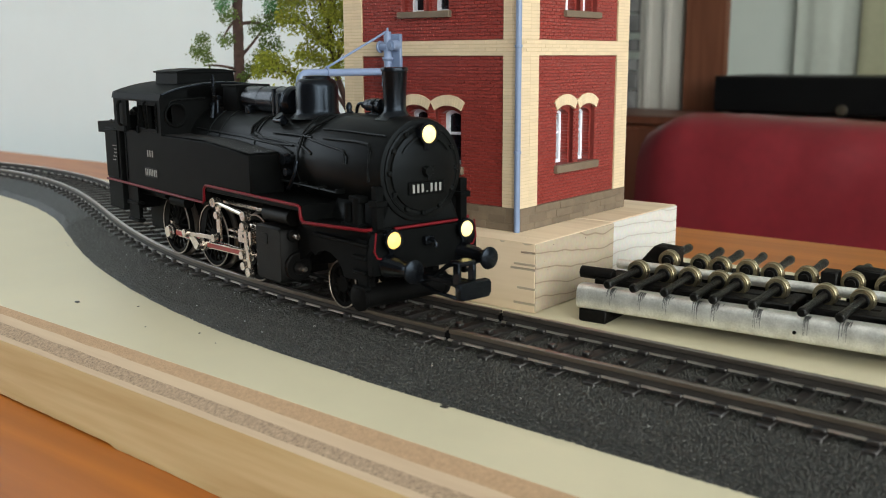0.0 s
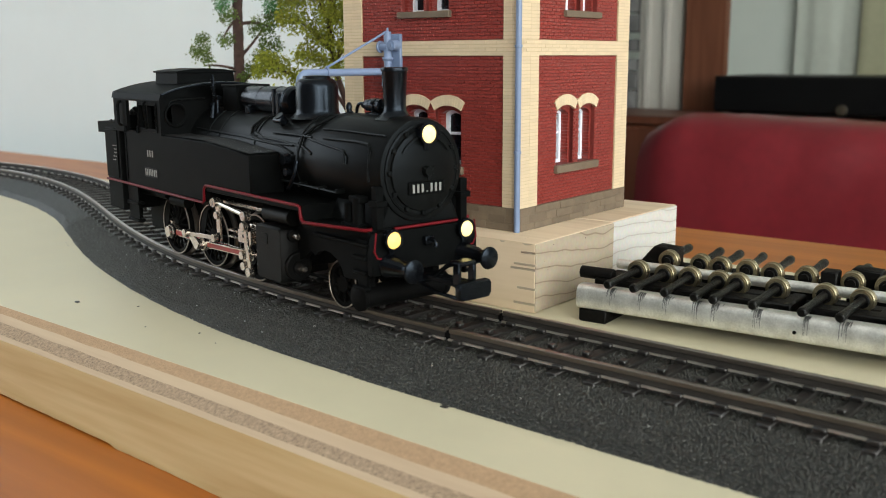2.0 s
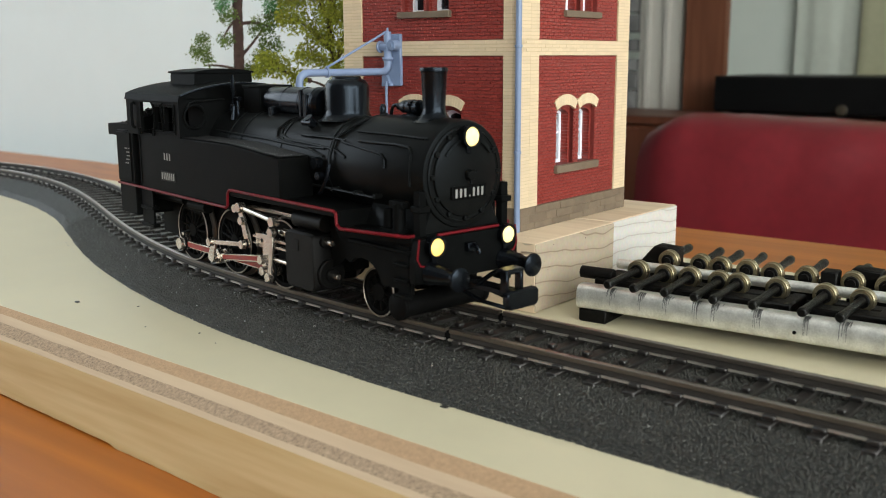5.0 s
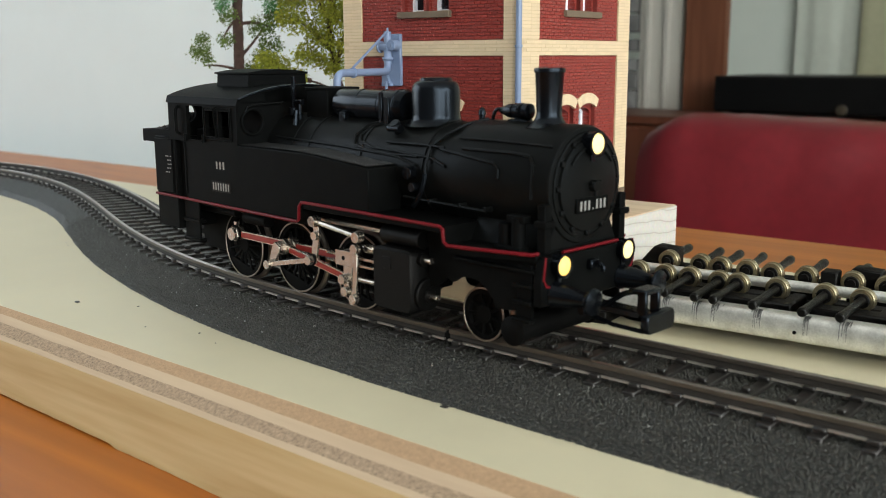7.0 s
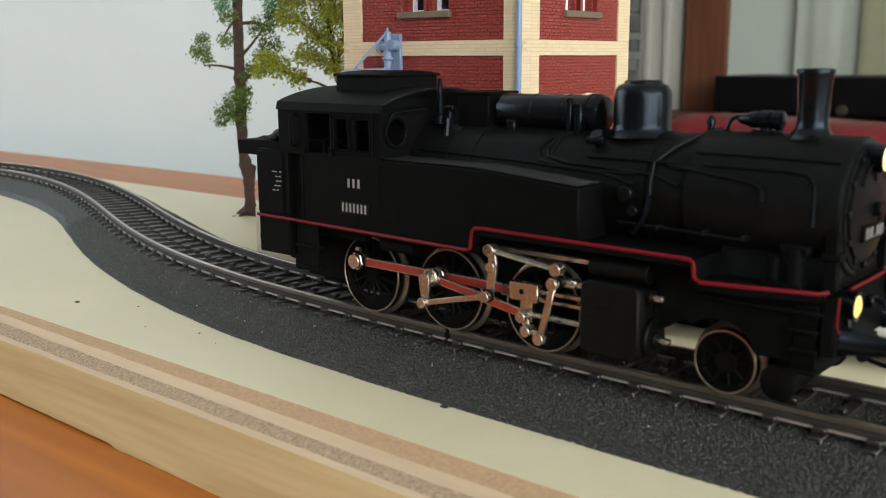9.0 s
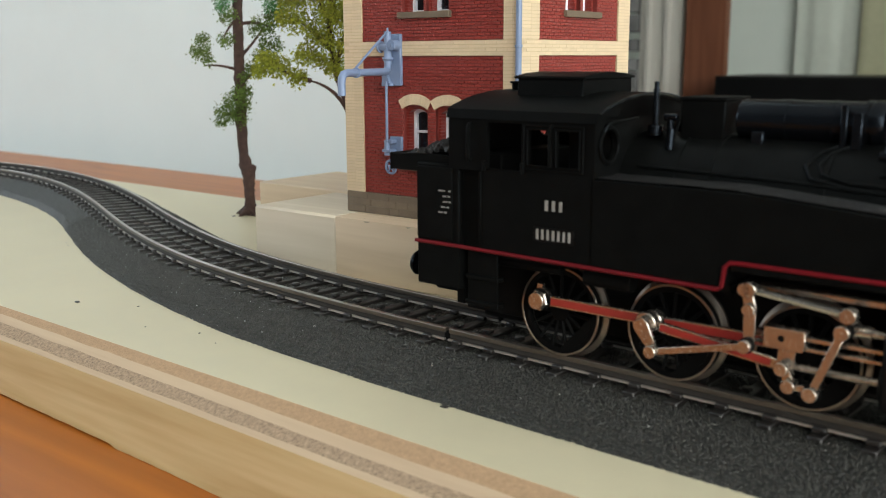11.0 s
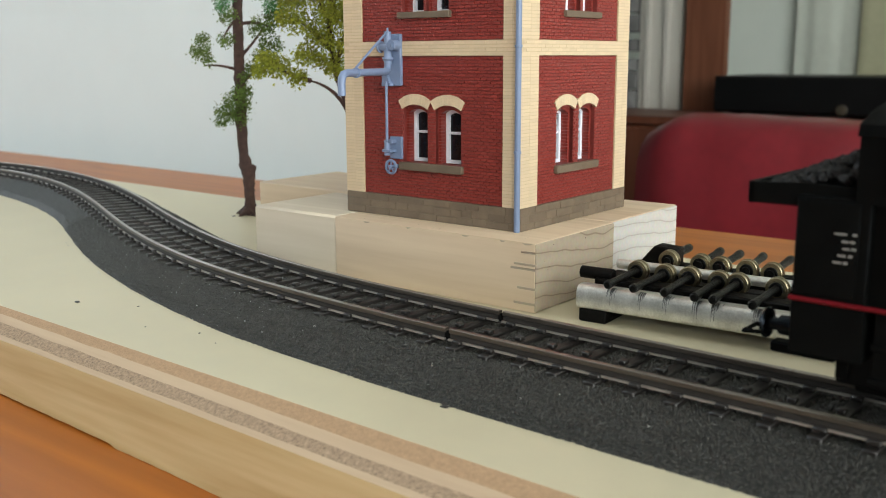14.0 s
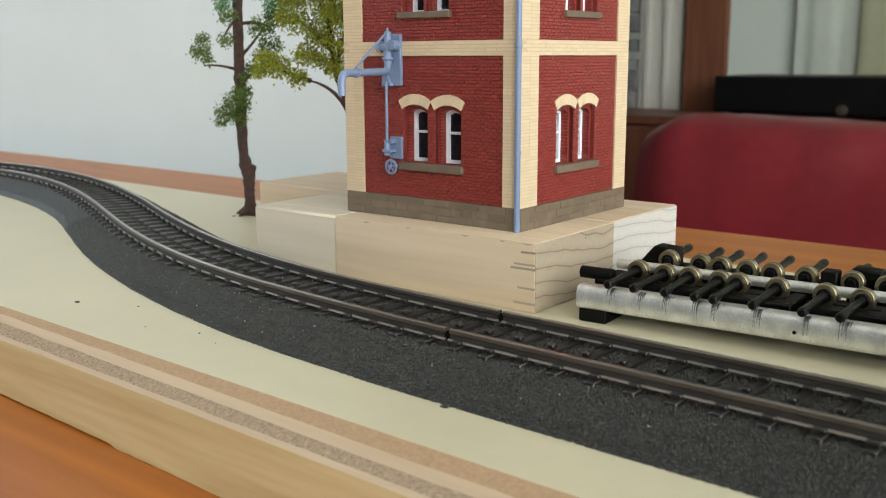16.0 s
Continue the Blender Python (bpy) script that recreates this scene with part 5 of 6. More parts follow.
    box(bm, 55.0, 73.4, -13.2, 13.2, 18.2, 19.7, 0.2)
    prism(bm, [(55, -16.8), (62, -16.6), (72.6, -13.2), (72.6, 13.2), (62, 16.6), (55, 16.8)], "xy", 18.3, 19.6)
    part("running_board", bm, M_black, lo)
    # front skirt under the platform, buffer beam
    bm = BM()
    wheel_arch = [(57.2 + 6.9 * math.cos(radians(d)), 6.2 + 6.9 * math.sin(radians(d))) for d in range(20, 131, 10)]
    skirt = [(46.4, 18.4), (74.0, 18.4), (74.6, 11), (70, 9.0), (66, 8.6)] + wheel_arch + [(51.4, 12.2), (48.6, 10.2), (46.4, 9.4)]
    prism(bm, skirt, "xz", -12.8, -11.6)
    prism(bm, [(53.5, 18.4)] + skirt[1:11] + [(53.5, 12.6)], "xz", 11.6, 12.8)
    box(bm, 46.2, 54.6, -13.0, -11.7, 18.2, 21.7)
    box(bm, 34.0, 56.0, -9.0, 9.0, 13.0, 21.8)
    box(bm, 54, 73.4, -14.0, -12.8, 16.2, 16.9, 0.15)
    box(bm, 54, 73.4, 12.8, 14.0, 16.2, 16.9, 0.15)
    box(bm, 48, 74, -9.0, 9.0, 12.6, 18.4, 0.3)
    part("front_frame", bm, M_black, lo)
    beam = part("buffer_beam", prism(BM(), [(-13.8, 10.6), (13.8, 10.6), (13.8, 15.2), (12.8, 19.2), (-12.8, 19.2), (-13.8, 15.2)], "yz", 73.2, 75.2, 0.2), M_black, lo)
    for y in (-9.9, 9.9):
        bm = BM()
        lathe(bm, (75.0, y, 12.5), (1, 0, 0), [(2.45, 0), (2.4, 0.5), (2.15, 0.8), (1.75, 4.6), (1.45, 5.2), (1.4, 7.0), (1.9, 7.7), (2.32, 8.0), (2.4, 8.2), (2.3, 8.5), (1.5, 8.8), (0.1, 8.9)], 32)
        part("buffer", bm, M_gloss, beam)
    for s in (-1, 1):
        bm = box(BM(), 69.2, 72.6, min(s * 12.6, s * 13.3), max(s * 12.6, s * 13.3), 7.2, 17.6, 0.12)
        for z in (7.4, 10.6, 13.6):
            box(bm, 68.8, 73.0, min(s * 12.6, s * 14.3), max(s * 12.6, s * 14.3), z, z + 0.7, 0.12)
        part("corner_step", bm, M_black, lo)
    bm = box(BM(), 75.0, 76.4, -1.2, 1.2, 15.6, 17.4, 0.2)
    ring_sweep(bm, bend((76.0, 0, 16.8), (78.2, 0, 17.0), (78.0, 0, 15.4)), 0.45, 8)
    part("draw_hook", bm, M_gloss, beam)
    # lamps
    for (x, y, z), r, mat, nm in (((76.3, 0, 38.1), 1.9, M_lampw, "top"), ((76.9, -9.6, 17.7), 1.78, M_lampy, "near"), ((76.6, 9.8, 17.8), 1.75, M_lampw, "far")):
        bm = BM()
        lathe(bm, (x - 2.6, y, z), (1, 0, 0), [(r * 0.8, 0), (r * 1.12, 0.4), (r * 1.15, 2.2), (r * 1.25, 2.6), (r * 1.0, 2.62), (r * 1.0, 2.2)], 24)
        box(bm, x - 2.4, x - 1.0, y - 0.6, y + 0.6, z - r - 1.4, z - r + 0.6, 0.1)
        lamp = part("headlight", bm, M_gloss, lo)
        bm = BM()
        lathe(bm, (x - 0.4, y, z), (1, 0, 0), [(r * 0.98, 0), (r * 0.9, 0.35), (r * 0.55, 0.62), (0.05, 0.7)], 22)
        part("lens", bm, mat, lamp, "glowing yellowish lens")
    # steps beside the smokebox, front saddle
    bm = BM()
    prism(bm, [(-10.4, 19.6), (10.4, 19.6), (8.2, 24.0), (-8.2, 24.0)], "yz", 55, 73.2, 0.2)
    part("smokebox_saddle", bm, M_mid, lo)
    for y0, y1 in ((-13.4, -10.8), (10.8, 13.4)):
        bm = BM()
        cyl(bm, (68.4, (y0 + y1) / 2, 19.6), (68.4, (y0 + y1) / 2, 25.5), 1.3)
        cyl(bm, (65.2, (y0 + y1) / 2, 19.6), (65.2, (y0 + y1) / 2, 24.2), 1.1)
        box(bm, 63.8, 69.8, y0, y1, 19.6, 20.4, 0.1)
        box(bm, 66.2, 70.4, y0 + 0.4, y1 - 0.2, 24.6, 26.0, 0.2)
        part("air_pump", bm, M_black, lo)
    for y in (-11.0, 11.0):
        bm = BM()
        box(bm, 72.4, 74.2, y - 0.9, y + 0.9, 19.6, 28.2, 0.15)
        box(bm, 72.0, 74.8, y - 1.4, y + 1.4, 24.2, 25.4, 0.15)
        part("smokebox_step", bm, M_black, lo)
    # coupler
    bm = BM()
    prism(bm, [(73, -2.6), (80, -1.7), (88.5, -1.7), (90.8, -3.8), (90.8, 3.8), (88.5, 1.7), (80, 1.7), (73, 2.6)], "xy", 8.6, 9.8, 0.2)
    prism(bm, [(-4.2, 7.5), (-3.5, 6.7), (3.5, 6.7), (4.2, 7.5), (4.2, 9.6), (3.7, 10.3), (-3.7, 10.3), (-4.2, 9.6)], "yz", 90.4, 92.0, 0.25)
    for y in (-3.2, 3.2):
        ring_sweep(bm, [(77.0, y * 0.8, 8.2), (84, y * 0.9, 7.0), (90.6, y, 7.0)], 0.42, 8)
    cyl(bm, (77.5, -3.6, 8.4), (77.5, 3.6, 8.4), 0.8, seg=12)
    hook = part("front_coupler", bm, M_gloss, lo, at=(-1.3, -0.4, 0.2))
    bm = BM()
    for y in (-3.4, 0.4):
        box(bm, 89.4, 91.2, y - 0.45, y + 0.45, 9.8, 14.0, 0.2)
    box(bm, 88.2, 91.2, -3.85, 0.85, 13.3, 14.3, 0.25)
    ring_sweep(bm, [(88.6, -1.5, 13.8), (85.0, -1.5, 12.4), (81.0, -1.5, 9.6)], 0.5, 8)
    part("coupling_loop", bm, M_gloss, hook)
    bm = BM()
    lathe(bm, (66.6, -11.8, 4.4), (0, 1, 0), [(0.1, 0), (2.3, 0.05), (2.8, 0.4), (2.85, 1.2), (2.4, 1.6), (2.4, 22.0), (2.85, 22.4), (2.8, 23.2), (2.3, 23.55), (0.1, 23.6)], 32)
    for y in (-8.6, 8.6):
        box(bm, 65.6, 67.8, y - 0.9, y + 0.9, 5.0, 12.0, 0.2)
    part("sweeper_roller", bm, M_dark, lo)
    # chassis
    bm = box(BM(), -46, 34, -6.6, 6.6, 4.4, 18.8, 0.3)
    box(bm, 34, 64, -5.4, 5.4, 11.0, 13, 0.3)
    box(bm, -44, 33, -3.6, 3.6, 2.6, 5.2, 0.3)
    part("chassis", bm, M_dark, lo)
    bm = box(BM(), -37.0, 12, -15.6, 15.6, 17.8, 19.1)
    cyl(bm, (-14.5, -13.5, 16.4), (-5.5, -13.5, 16.4), 1.5)
    cyl(bm, (-36, -12.5, 16.6), (-20, -12.5, 16.6), 1.0)
    part("underframe", bm, M_dark, lo)
    # steps under the cab
    for y0, y1 in ((-16.6, -14.6), (14.6, 16.6)):
        ym = y0 + 0.9 if y0 < 0 else y1 - 0.9
        bm = box(BM(), -38.2, -31.4, min(ym, ym - 0.5), ym, 9.0, 19, 0.1)
        box(bm, -38.5, -31.0, y0, y1, 8.4, 9.3, 0.15)
        box(bm, -38.5, -31.0, y0, y1, 13.2, 14.1, 0.15)
        part("cab_step", bm, M_black, lo)
    # bunker
    bm = box(BM(), -49.6, -39.4, -17.2, 17.2, 11.0, 34.0, 0.25)
    for y in (-17.35, 17.35):
        box(bm, -49.3, -40.8, y - 0.18, y + 0.18, 20.0, 33.4, 0.12)
    part("bunker", bm, M_black, lo)
    bm = BM()
    for y in (-16.4, 15.6):
        prism(bm, [(-49.0, 33.6), (-50.0, 32.2), (-57.0, 32.2), (-57.0, 35.2), (-49.0, 35.6), (-41.4, 35.4), (-41.4, 33.6)], "xz", y, y + 0.8, 0.1)
    box(bm, -57.2, -56.2, -16.4, 16.4, 32.1, 35.3, 0.15)
    box(bm, -56.4, -49.2, -15.8, 15.8, 32.1, 33.0)
    box(bm, -54.6, -41.2, -15.8, 15.8, 33.4, 34.4)
    part("bunker_rim", bm, M_black, lo)
    bm = BM()
    rnd = random.Random(11)
    for _ in range(380):
        x, y = rnd.uniform(-55.0, -42.4), rnd.uniform(-14.6, 14.6)
        z = 34.2 + 6.2 * (1 - (abs(y) / 17) ** 3) * (0.1 + 0.9 * (x + 55) / 12) * rnd.uniform(0.85, 1.0)
        r = rnd.uniform(0.5, 1.1)
        t = bmesh.new()
        bmesh.ops.create_icosphere(t, subdivisions=1, radius=r)
        for v in t.verts:
            v.co = Vector((x, y, z)) + v.co * rnd.uniform(0.7, 1.25)
        merge(bm, t)
        t.free()
    coal = part("coal", bm, M_dust, lo, "heap of black coal")
    tagged(coal, kind="stuff")
    for y in (-9.9, 9.9):
        bm = BM()
        lathe(bm, (-49.6, y, 12.8), (-1, 0, 0), [(2.3, 0), (1.7, 0.5), (1.5, 4.0), (1.0, 4.1), (1.0, 5.4), (2.3, 5.7), (2.5, 6.0), (2.2, 6.5), (0.1, 6.8)], 24)
        part("buffer", bm, M_gloss, lo)
    bm = box(BM(), -58.5, -48, -1.4, 1.4, 5.6, 7.4, 0.3)
    ring_sweep(bm, [(-58, -2.6, 9.0), (-62.5, -2.6, 8.6), (-62.5, 2.6, 8.6), (-58, 2.6, 9.0)], 0.4, 8)
    box(bm, -44.5, -42.5, -11.6, -10.4, 6.6, 11.4, 0.2)
    part("rear_coupler", bm, M_black, lo)
    # cab: walls with open window and door holes
    for sgn in (-1, 1):
        y0, y1 = sorted((sgn * W, sgn * (W - 0.9)))
        bm = BM()
        hol = [(-33.0, -25.6, 33.9, 42.0), (-24.3, -20.0, 35.0, 41.2), (-18.6, -14.0, 35.0, 41.2)]
        xs = sorted({-41.6, -11.2, *[h[0] for h in hol], *[h[1] for h in hol]})
        zs = sorted({33.4, 43.5, *[h[2] for h in hol], *[h[3] for h in hol]})
        for xa, xb in zip(xs[:-1], xs[1:]):
            for za, zb in zip(zs[:-1], zs[1:]):
                xm, zm = (xa + xb) / 2, (za + zb) / 2
                if not any(h[0] < xm < h[1] and h[2] < zm < h[3] for h in hol):
                    box(bm, xa, xb, y0, y1, za, zb)
        box(bm, -34.4, -11.4, y0, y1, 18.9, 33.4)
        box(bm, -39.6, -34.4, sgn * (W - 1.9) - 0.4, sgn * (W - 1.9) + 0.4, 18.9, 33.5)
        box(bm, -34.7, -34.1, min(sgn * (W - 0.4), sgn * (W + 0.22)), max(sgn * (W - 0.4), sgn * (W + 0.22)), 20.4, 33.2, 0.1)
        bmesh.ops.remove_doubles(bm, verts=list(bm.verts), dist=0.001)
        side = part("cab_side", bm, M_black, lo)
        bm = BM()
        yo = sgn * (W + 0.12)
        for a, b, z0, z1 in [(-25.0, -13.3, 34.4, 41.8)] + hol[1:]:
            for p, q in (((a, z0), (b, z0)), ((b, z0), (b, z1)), ((b, z1), (a, z1)), ((a, z1), (a, z0))):
                ring_sweep(bm, [(p[0], yo, p[1]), (q[0], yo, q[1])], 0.16, 6)
        ring_sweep(bm, [(-19.3, sgn * (W + 0.2), 42.0), (-19.1, sgn * (W + 0.9), 41.6), (-19.4, sgn * (W + 0.9), 40.4), (-19.5, sgn * (W + 0.2), 35.0)], 0.28, 6)
        part("window_rim", bm, M_black, side)
        bm = BM()
        ring_sweep(bm, bend((-36.5, sgn * W, 41.6), (-36.5, sgn * (W + 1.0), 41.6), (-36.5, sgn * (W + 0.9), 40.2)) + bend((-36.5, sgn * (W + 0.9), 36.2), (-36.5, sgn * (W + 0.9), 35.2), (-36.5, sgn * W, 35.2)), 0.4, 8)
        cyl(bm, (-33.4, sgn * (W + 0.35), 33.5), (-33.4, sgn * (W + 0.35), 35.2), 0.4, seg=8)
        cyl(bm, (-25.2, sgn * (W + 0.35), 33.5), (-25.2, sgn * (W + 0.35), 35.4), 0.4, seg=8)
        part("grab_rail", bm, M_black, side)
    bm = box(BM(), -41.6, -40.6, -8.4, 8.4, 33.4, 43.5)
    for sgn in (-1, 1):
        y0, y1 = sorted((sgn * 8.4, sgn * (W - 0.9)))
        plate_with_hole(bm, -41.6, -40.6, y0, y1, 33.4, 43.5, sgn * 12.4, 39.7, 2.3)
    part("cab_rear", bm, M_black, lo)
    bm = box(BM(), -21.0, -12.4, -10.0, 10.0, 19.2, 42.6, 0.4)
    box(bm, -39.0, -34.0, -11.5, 11.5, 19.2, 36.0, 0.4)
    box(bm, -36.0, -20.0, -16.0, 16.0, 19.2, 30.0, 0.4)
    part("cab_interior", bm, M_dark, lo)
    # cab front with round spectacles: an arched plate built round the holes
    bm = BM()
    box(bm, -12.0, -11.2, -9.6, 9.6, 33.4, 46.0)
    for s in (-1, 1):
        y0, y1 = sorted((s * 16.5, s * 9.6))
        plate_with_hole(bm, -12.0, -11.2, y0, y1, 33.4, 43.4, s * 13.2, 38.8, 2.7)
    part("cab_front", bm, M_black, lo)
    bm = BM()
    for s in (-1, 1):
        ring = [(-11.0, s * 13.2 + 2.9 * math.cos(a), 38.8 + 2.9 * math.sin(a)) for a in (2 * math.pi * k / 20 for k in range(21))]
        ring_sweep(bm, ring, 0.4, 8, False)
    part("spectacle_rim", bm, M_black, lo)
    # curved roof flush with the cab sides, arched plates closing it front and back
    bm = BM()
    n = 24
    prof = [(-17.3 + 34.6 * k / n, 44.15 + 2.9 * (1 - abs(-1 + 2 * k / n) ** 2.0) ** 0.9) for k in range(n + 1)]
    prism(bm, [(-17.75, 42.5)] + prof + [(17.75, 42.5), (16.8, 42.5)] + [(p[0] * 0.955, p[1] - 0.7) for p in prof[::-1]] + [(-16.8, 42.5)], "yz", -41.9, -10.7)
    part("cab_roof", bm, M_black, lo)
    bm = prism(BM(), [(p[0] * 0.96, p[1] - 0.5) for p in prof] + [(16.4, 43.0), (-16.4, 43.0)], "yz", -12.0, -11.2)
    prism(bm, [(p[0] * 0.96, p[1] - 0.5) for p in prof] + [(16.4, 43.0), (-16.4, 43.0)], "yz", -41.6, -40.8)
    part("roof_end", bm, M_black, lo)
    bm = ring_sweep(BM(), [(-10.7, p[0] * 0.985, p[1] - 0.2) for p in prof], 0.3, 6)
    part("roof_edge", bm, M_gloss, lo)
    bm = ring_sweep(BM(), [(-11.0, -15.4, 40.6), (-10.6, -14.6, 42.2), (-10.4, -13.2, 42.6), (-10.3, -9.0, 42.8), (-10.2, -5.2, 43.0)], 0.22, 6)
    part("handrail", bm, M_mid, lo)
    bm = BM()
    prism(bm, [(-8.7, 44.8), (8.7, 44.8), (8.3, 49.5), (-8.3, 49.5)], "yz", -32.9, -19.2, 0.15)
    vp = [(-8.8, 49.3), (-8.8, 49.75), (-5, 50.25), (0, 50.5), (5, 50.25), (8.8, 49.75), (8.8, 49.3)]
    prism(bm, vp, "yz", -33.5, -18.7, 0.12)
    part("roof_vent", bm, M_black, lo)
    bm = BM()
    cyl(bm, (-38.5, -1.0, 46.8), (-38.5, -1.0, 48.6), 0.8)
    cyl(bm, (-38.5, -1.0, 48.2), (-38.5, -1.0, 48.6), 1.2)
    part("roof_whistle", bm, M_black, lo)
    # cylinders and valve chests
    for s in (-1, 1):
        bm = BM()
        y0, y1 = sorted((s * 16.9, s * 9.5))
        pts = [(34.4, 5.2), (35.4, 4.2), (44.8, 4.2), (45.8, 5.2), (45.8, 16.0), (44.8, 16.8), (35.4, 16.8), (34.4, 16.0)]
        prism(bm, pts, "xz", y0, y1, 0.5)
        cyl(bm, (33.9, s * 13.0, 8.0), (46.8, s * 13.0, 8.0), 3.3, seg=32)
        box(bm, 37.6, 40.0, s * 16.9 - 0.15, s * 16.9 + 0.15, 12.6, 15.0, 0.08)
        cyl(bm, (35.0, s * 13.6, 18.8), (46.0, s * 13.6, 18.8), 1.9)
        cyl(bm, (45.6, s * 14.2, 15.0), (46.8, s * 14.2, 15.0), 1.3)
        cyl(bm, (45.6, s * 13.2, 7.8), (47.4, s * 13.2, 7.8), 1.5)
        c = part("cylinder", bm, M_satin, lo)
        bm = BM()
        cyl(bm, (46.6, s * 14.2, 15.0), (48.6, s * 14.2, 15.0), 0.62, seg=14)
        part("tail_rod", bm, M_nickel, c, "bright nickel tail rod")
        part("tail_rod", cyl(BM(), (47.2, s * 13.2, 7.8), (49.4, s * 13.2, 7.8), 0.6, seg=14), M_nickel, c, "bright nickel tail rod")
    # red lining along the frame edge on both sides and round the front
    for s in (-1, 1):
        y = s * (W + 0.12)
        pa = [(-49.8, s * 17.35, 19.2), (-38.5, s * 17.45, 19.2), (-30, y, 19.1), (10.6, y, 18.75), (11.3, y, 19.2), (11.6, y, 22.2), (12.4, y, 23.0), (14, y, 23.1), (54.2, y, 22.9), (54.9, y, 22.5), (55.2, y, 20.2), (56.2, y, 19.6), (61, s * 17.0, 19.7), (72.6, s * 13.5, 19.6), (73.6, s * 12.6, 19.8)]
        bm = ring_sweep(BM(), pa, 0.36, 8)
        part("red_lining", bm, M_redline, lo, "thin red line along the frame edge")
        bm = ring_sweep(BM(), [(75.3, s * 12.9, 19.4), (75.3, s * 13.4, 15.6), (75.3, s * 12.6, 14.2), (75.3, s * 10.6, 13.8)], 0.2, 6)
        part("red_lining", bm, M_redline, lo)
    bm = ring_sweep(BM(), [(75.2, -8.2, 19.7), (75.2, 8.2, 19.7)], 0.3, 6)
    part("red_lining", bm, M_redline, lo)
    # print on the sides: emblem blocks, number bars, data lines
    for s in (-1,):
        yy = s * (W + 0.06)
        em = part("emblem", letters_side(-20.8, 27.6, 1.75, 3, 1.42, yy), M_white, lo, "white company emblem")
        plate = part("number_board", box(BM(), -22.9, -14.7, yy - 0.05, yy + 0.05, 22.2, 24.7, 0.04), M_satin, lo)
        part("number_bars", letters_side(-22.4, 22.6, 1.75, 7, 1.07, yy - 0.08), M_white, plate, "white running number")
        bm = BM()
        for k, (z, a, b) in enumerate(((29.0, -44.0, -41.0), (28.0, -43.0, -41.2), (27.0, -42.8, -41.0), (26.0, -43.4, -41.4), (25.0, -44.0, -42.0))):
            box(bm, a, a + 0.55 * (b - a), s * 17.62 - 0.02, s * 17.62 + 0.02, z, z + 0.25)
            box(bm, b - 0.6, b, s * 17.62 - 0.02, s * 17.62 + 0.02, z, z + 0.3)
        part("data_lines", bm, M_white, lo, "small white data lines")
    # wheels
    P["wheels"] = []
    for s in (-1, 1):
        for x in AXLES:
            P["wheels"].append((wheel(lo, WR, s, True), x, s * 8.7, WR))
        P["wheels"].append((wheel(lo, 5.3, s, False), 57.2, s * 8.7, 5.3))
    # coupling rod: its origin is the pin circle's centre at the middle axle
    bm = BM()
    y = -11.9
    pins = [a - AXLES[1] for a in AXLES]
    for a, b in ((pins[0], pins[1]), (pins[1], pins[2])):
        box(bm, a, b, y - 0.4, y + 0.4, -0.95, 0.95, 0.1)
    for a in pins:
        cyl(bm, (a, y + 1.2, 0), (a, y - 0.6, 0), 1.75, seg=20)
    prism(bm, [(-22.8, 1.4), (-21.7, 1.4), (-21.6, 2.9), (-22.7, 2.9)], "xz", y - 0.5, y + 0.4)
    rod = part("coupling_rod", bm, M_nickel, lo, "nickel coupling rod with red panels")
    for a in (pins[0], pins[2]):
        part("washer", cyl(BM(), (a, y - 0.45, 0), (a, y - 0.75, 0), 2.15, seg=24), M_dark, rod)
    bm = BM()
    for a, b in ((pins[0], pins[1]), (pins[1], pins[2])):
        box(bm, a + 2.3, b - 2.3, y - 0.5, y - 0.38, -0.62, 0.62)
    part("red_panel", bm, M_rodred, rod, "red rod panel")
    bm = BM()
    cyl(bm, (pins[0], y - 0.4, 0), (pins[0], y - 1.2, 0), 2.0, seg=6)
    cyl(bm, (pins[0], y - 1.1, 0), (pins[0], y - 1.9, 0), 1.6, seg=24)
    part("crank_nut", bm, M_nickel, rod)
    bm = BM()
    cyl(bm, (pins[2], y - 0.4, 0), (pins[2], y - 1.0, 0), 1.2, seg=18)
    part("crank_nut", bm, M_nickel, rod)
    P["rod"] = rod
    # connecting rod from the middle pin to the crosshead
    bm = BM()
    y = -14.0
    box(bm, 0, CL, y - 0.35, y + 0.35, -0.85, 0.85, 0.1)
    cyl(bm, (0, y + 0.7, 0), (0, y - 0.7, 0), 1.85, seg=24)
    cyl(bm, (CL, y + 0.6, 0), (CL, y - 0.6, 0), 1.35, seg=20)
    con = part("connecting_rod", bm, M_nickel, lo, "nickel connecting rod with red panel")
    bm = box(BM(), 2.6, CL - 2.2, y - 0.45, y - 0.33, -0.52, 0.52)
    part("red_panel", bm, M_rodred, con)
    bm = BM()
    cyl(bm, (0, y - 0.6, 0), (0, y - 1.9, 0), 1.35, seg=6)
    part("crank_nut", bm, M_nickel, con)
    P["con"] = con
    # return crank, turning with the middle pin
    bm = BM()
    y = -16.0
    prism(bm, [(-1.0, 1.0), (-1.0, -1.0), (0.0, -1.4), (4.5, -0.8), (4.5, 0.8), (0.0, 1.4)], "xz", y - 0.3, y + 0.3, 0.08)
    cyl(bm, (4.5, y + 0.3, 0), (4.5, y - 1.1, 0), 0.9, seg=16)
    P["ret"] = part("return_crank", bm, M_nickel, lo)
    # eccentric rod
    bm = BM()
    y = -16.8
    box(bm, 0, EL, y - 0.25, y + 0.25, -0.55, 0.55, 0.08)
    for x in (0, EL):
        cyl(bm, (x, y + 0.4, 0), (x, y - 0.9, 0), 1.05, seg=18)
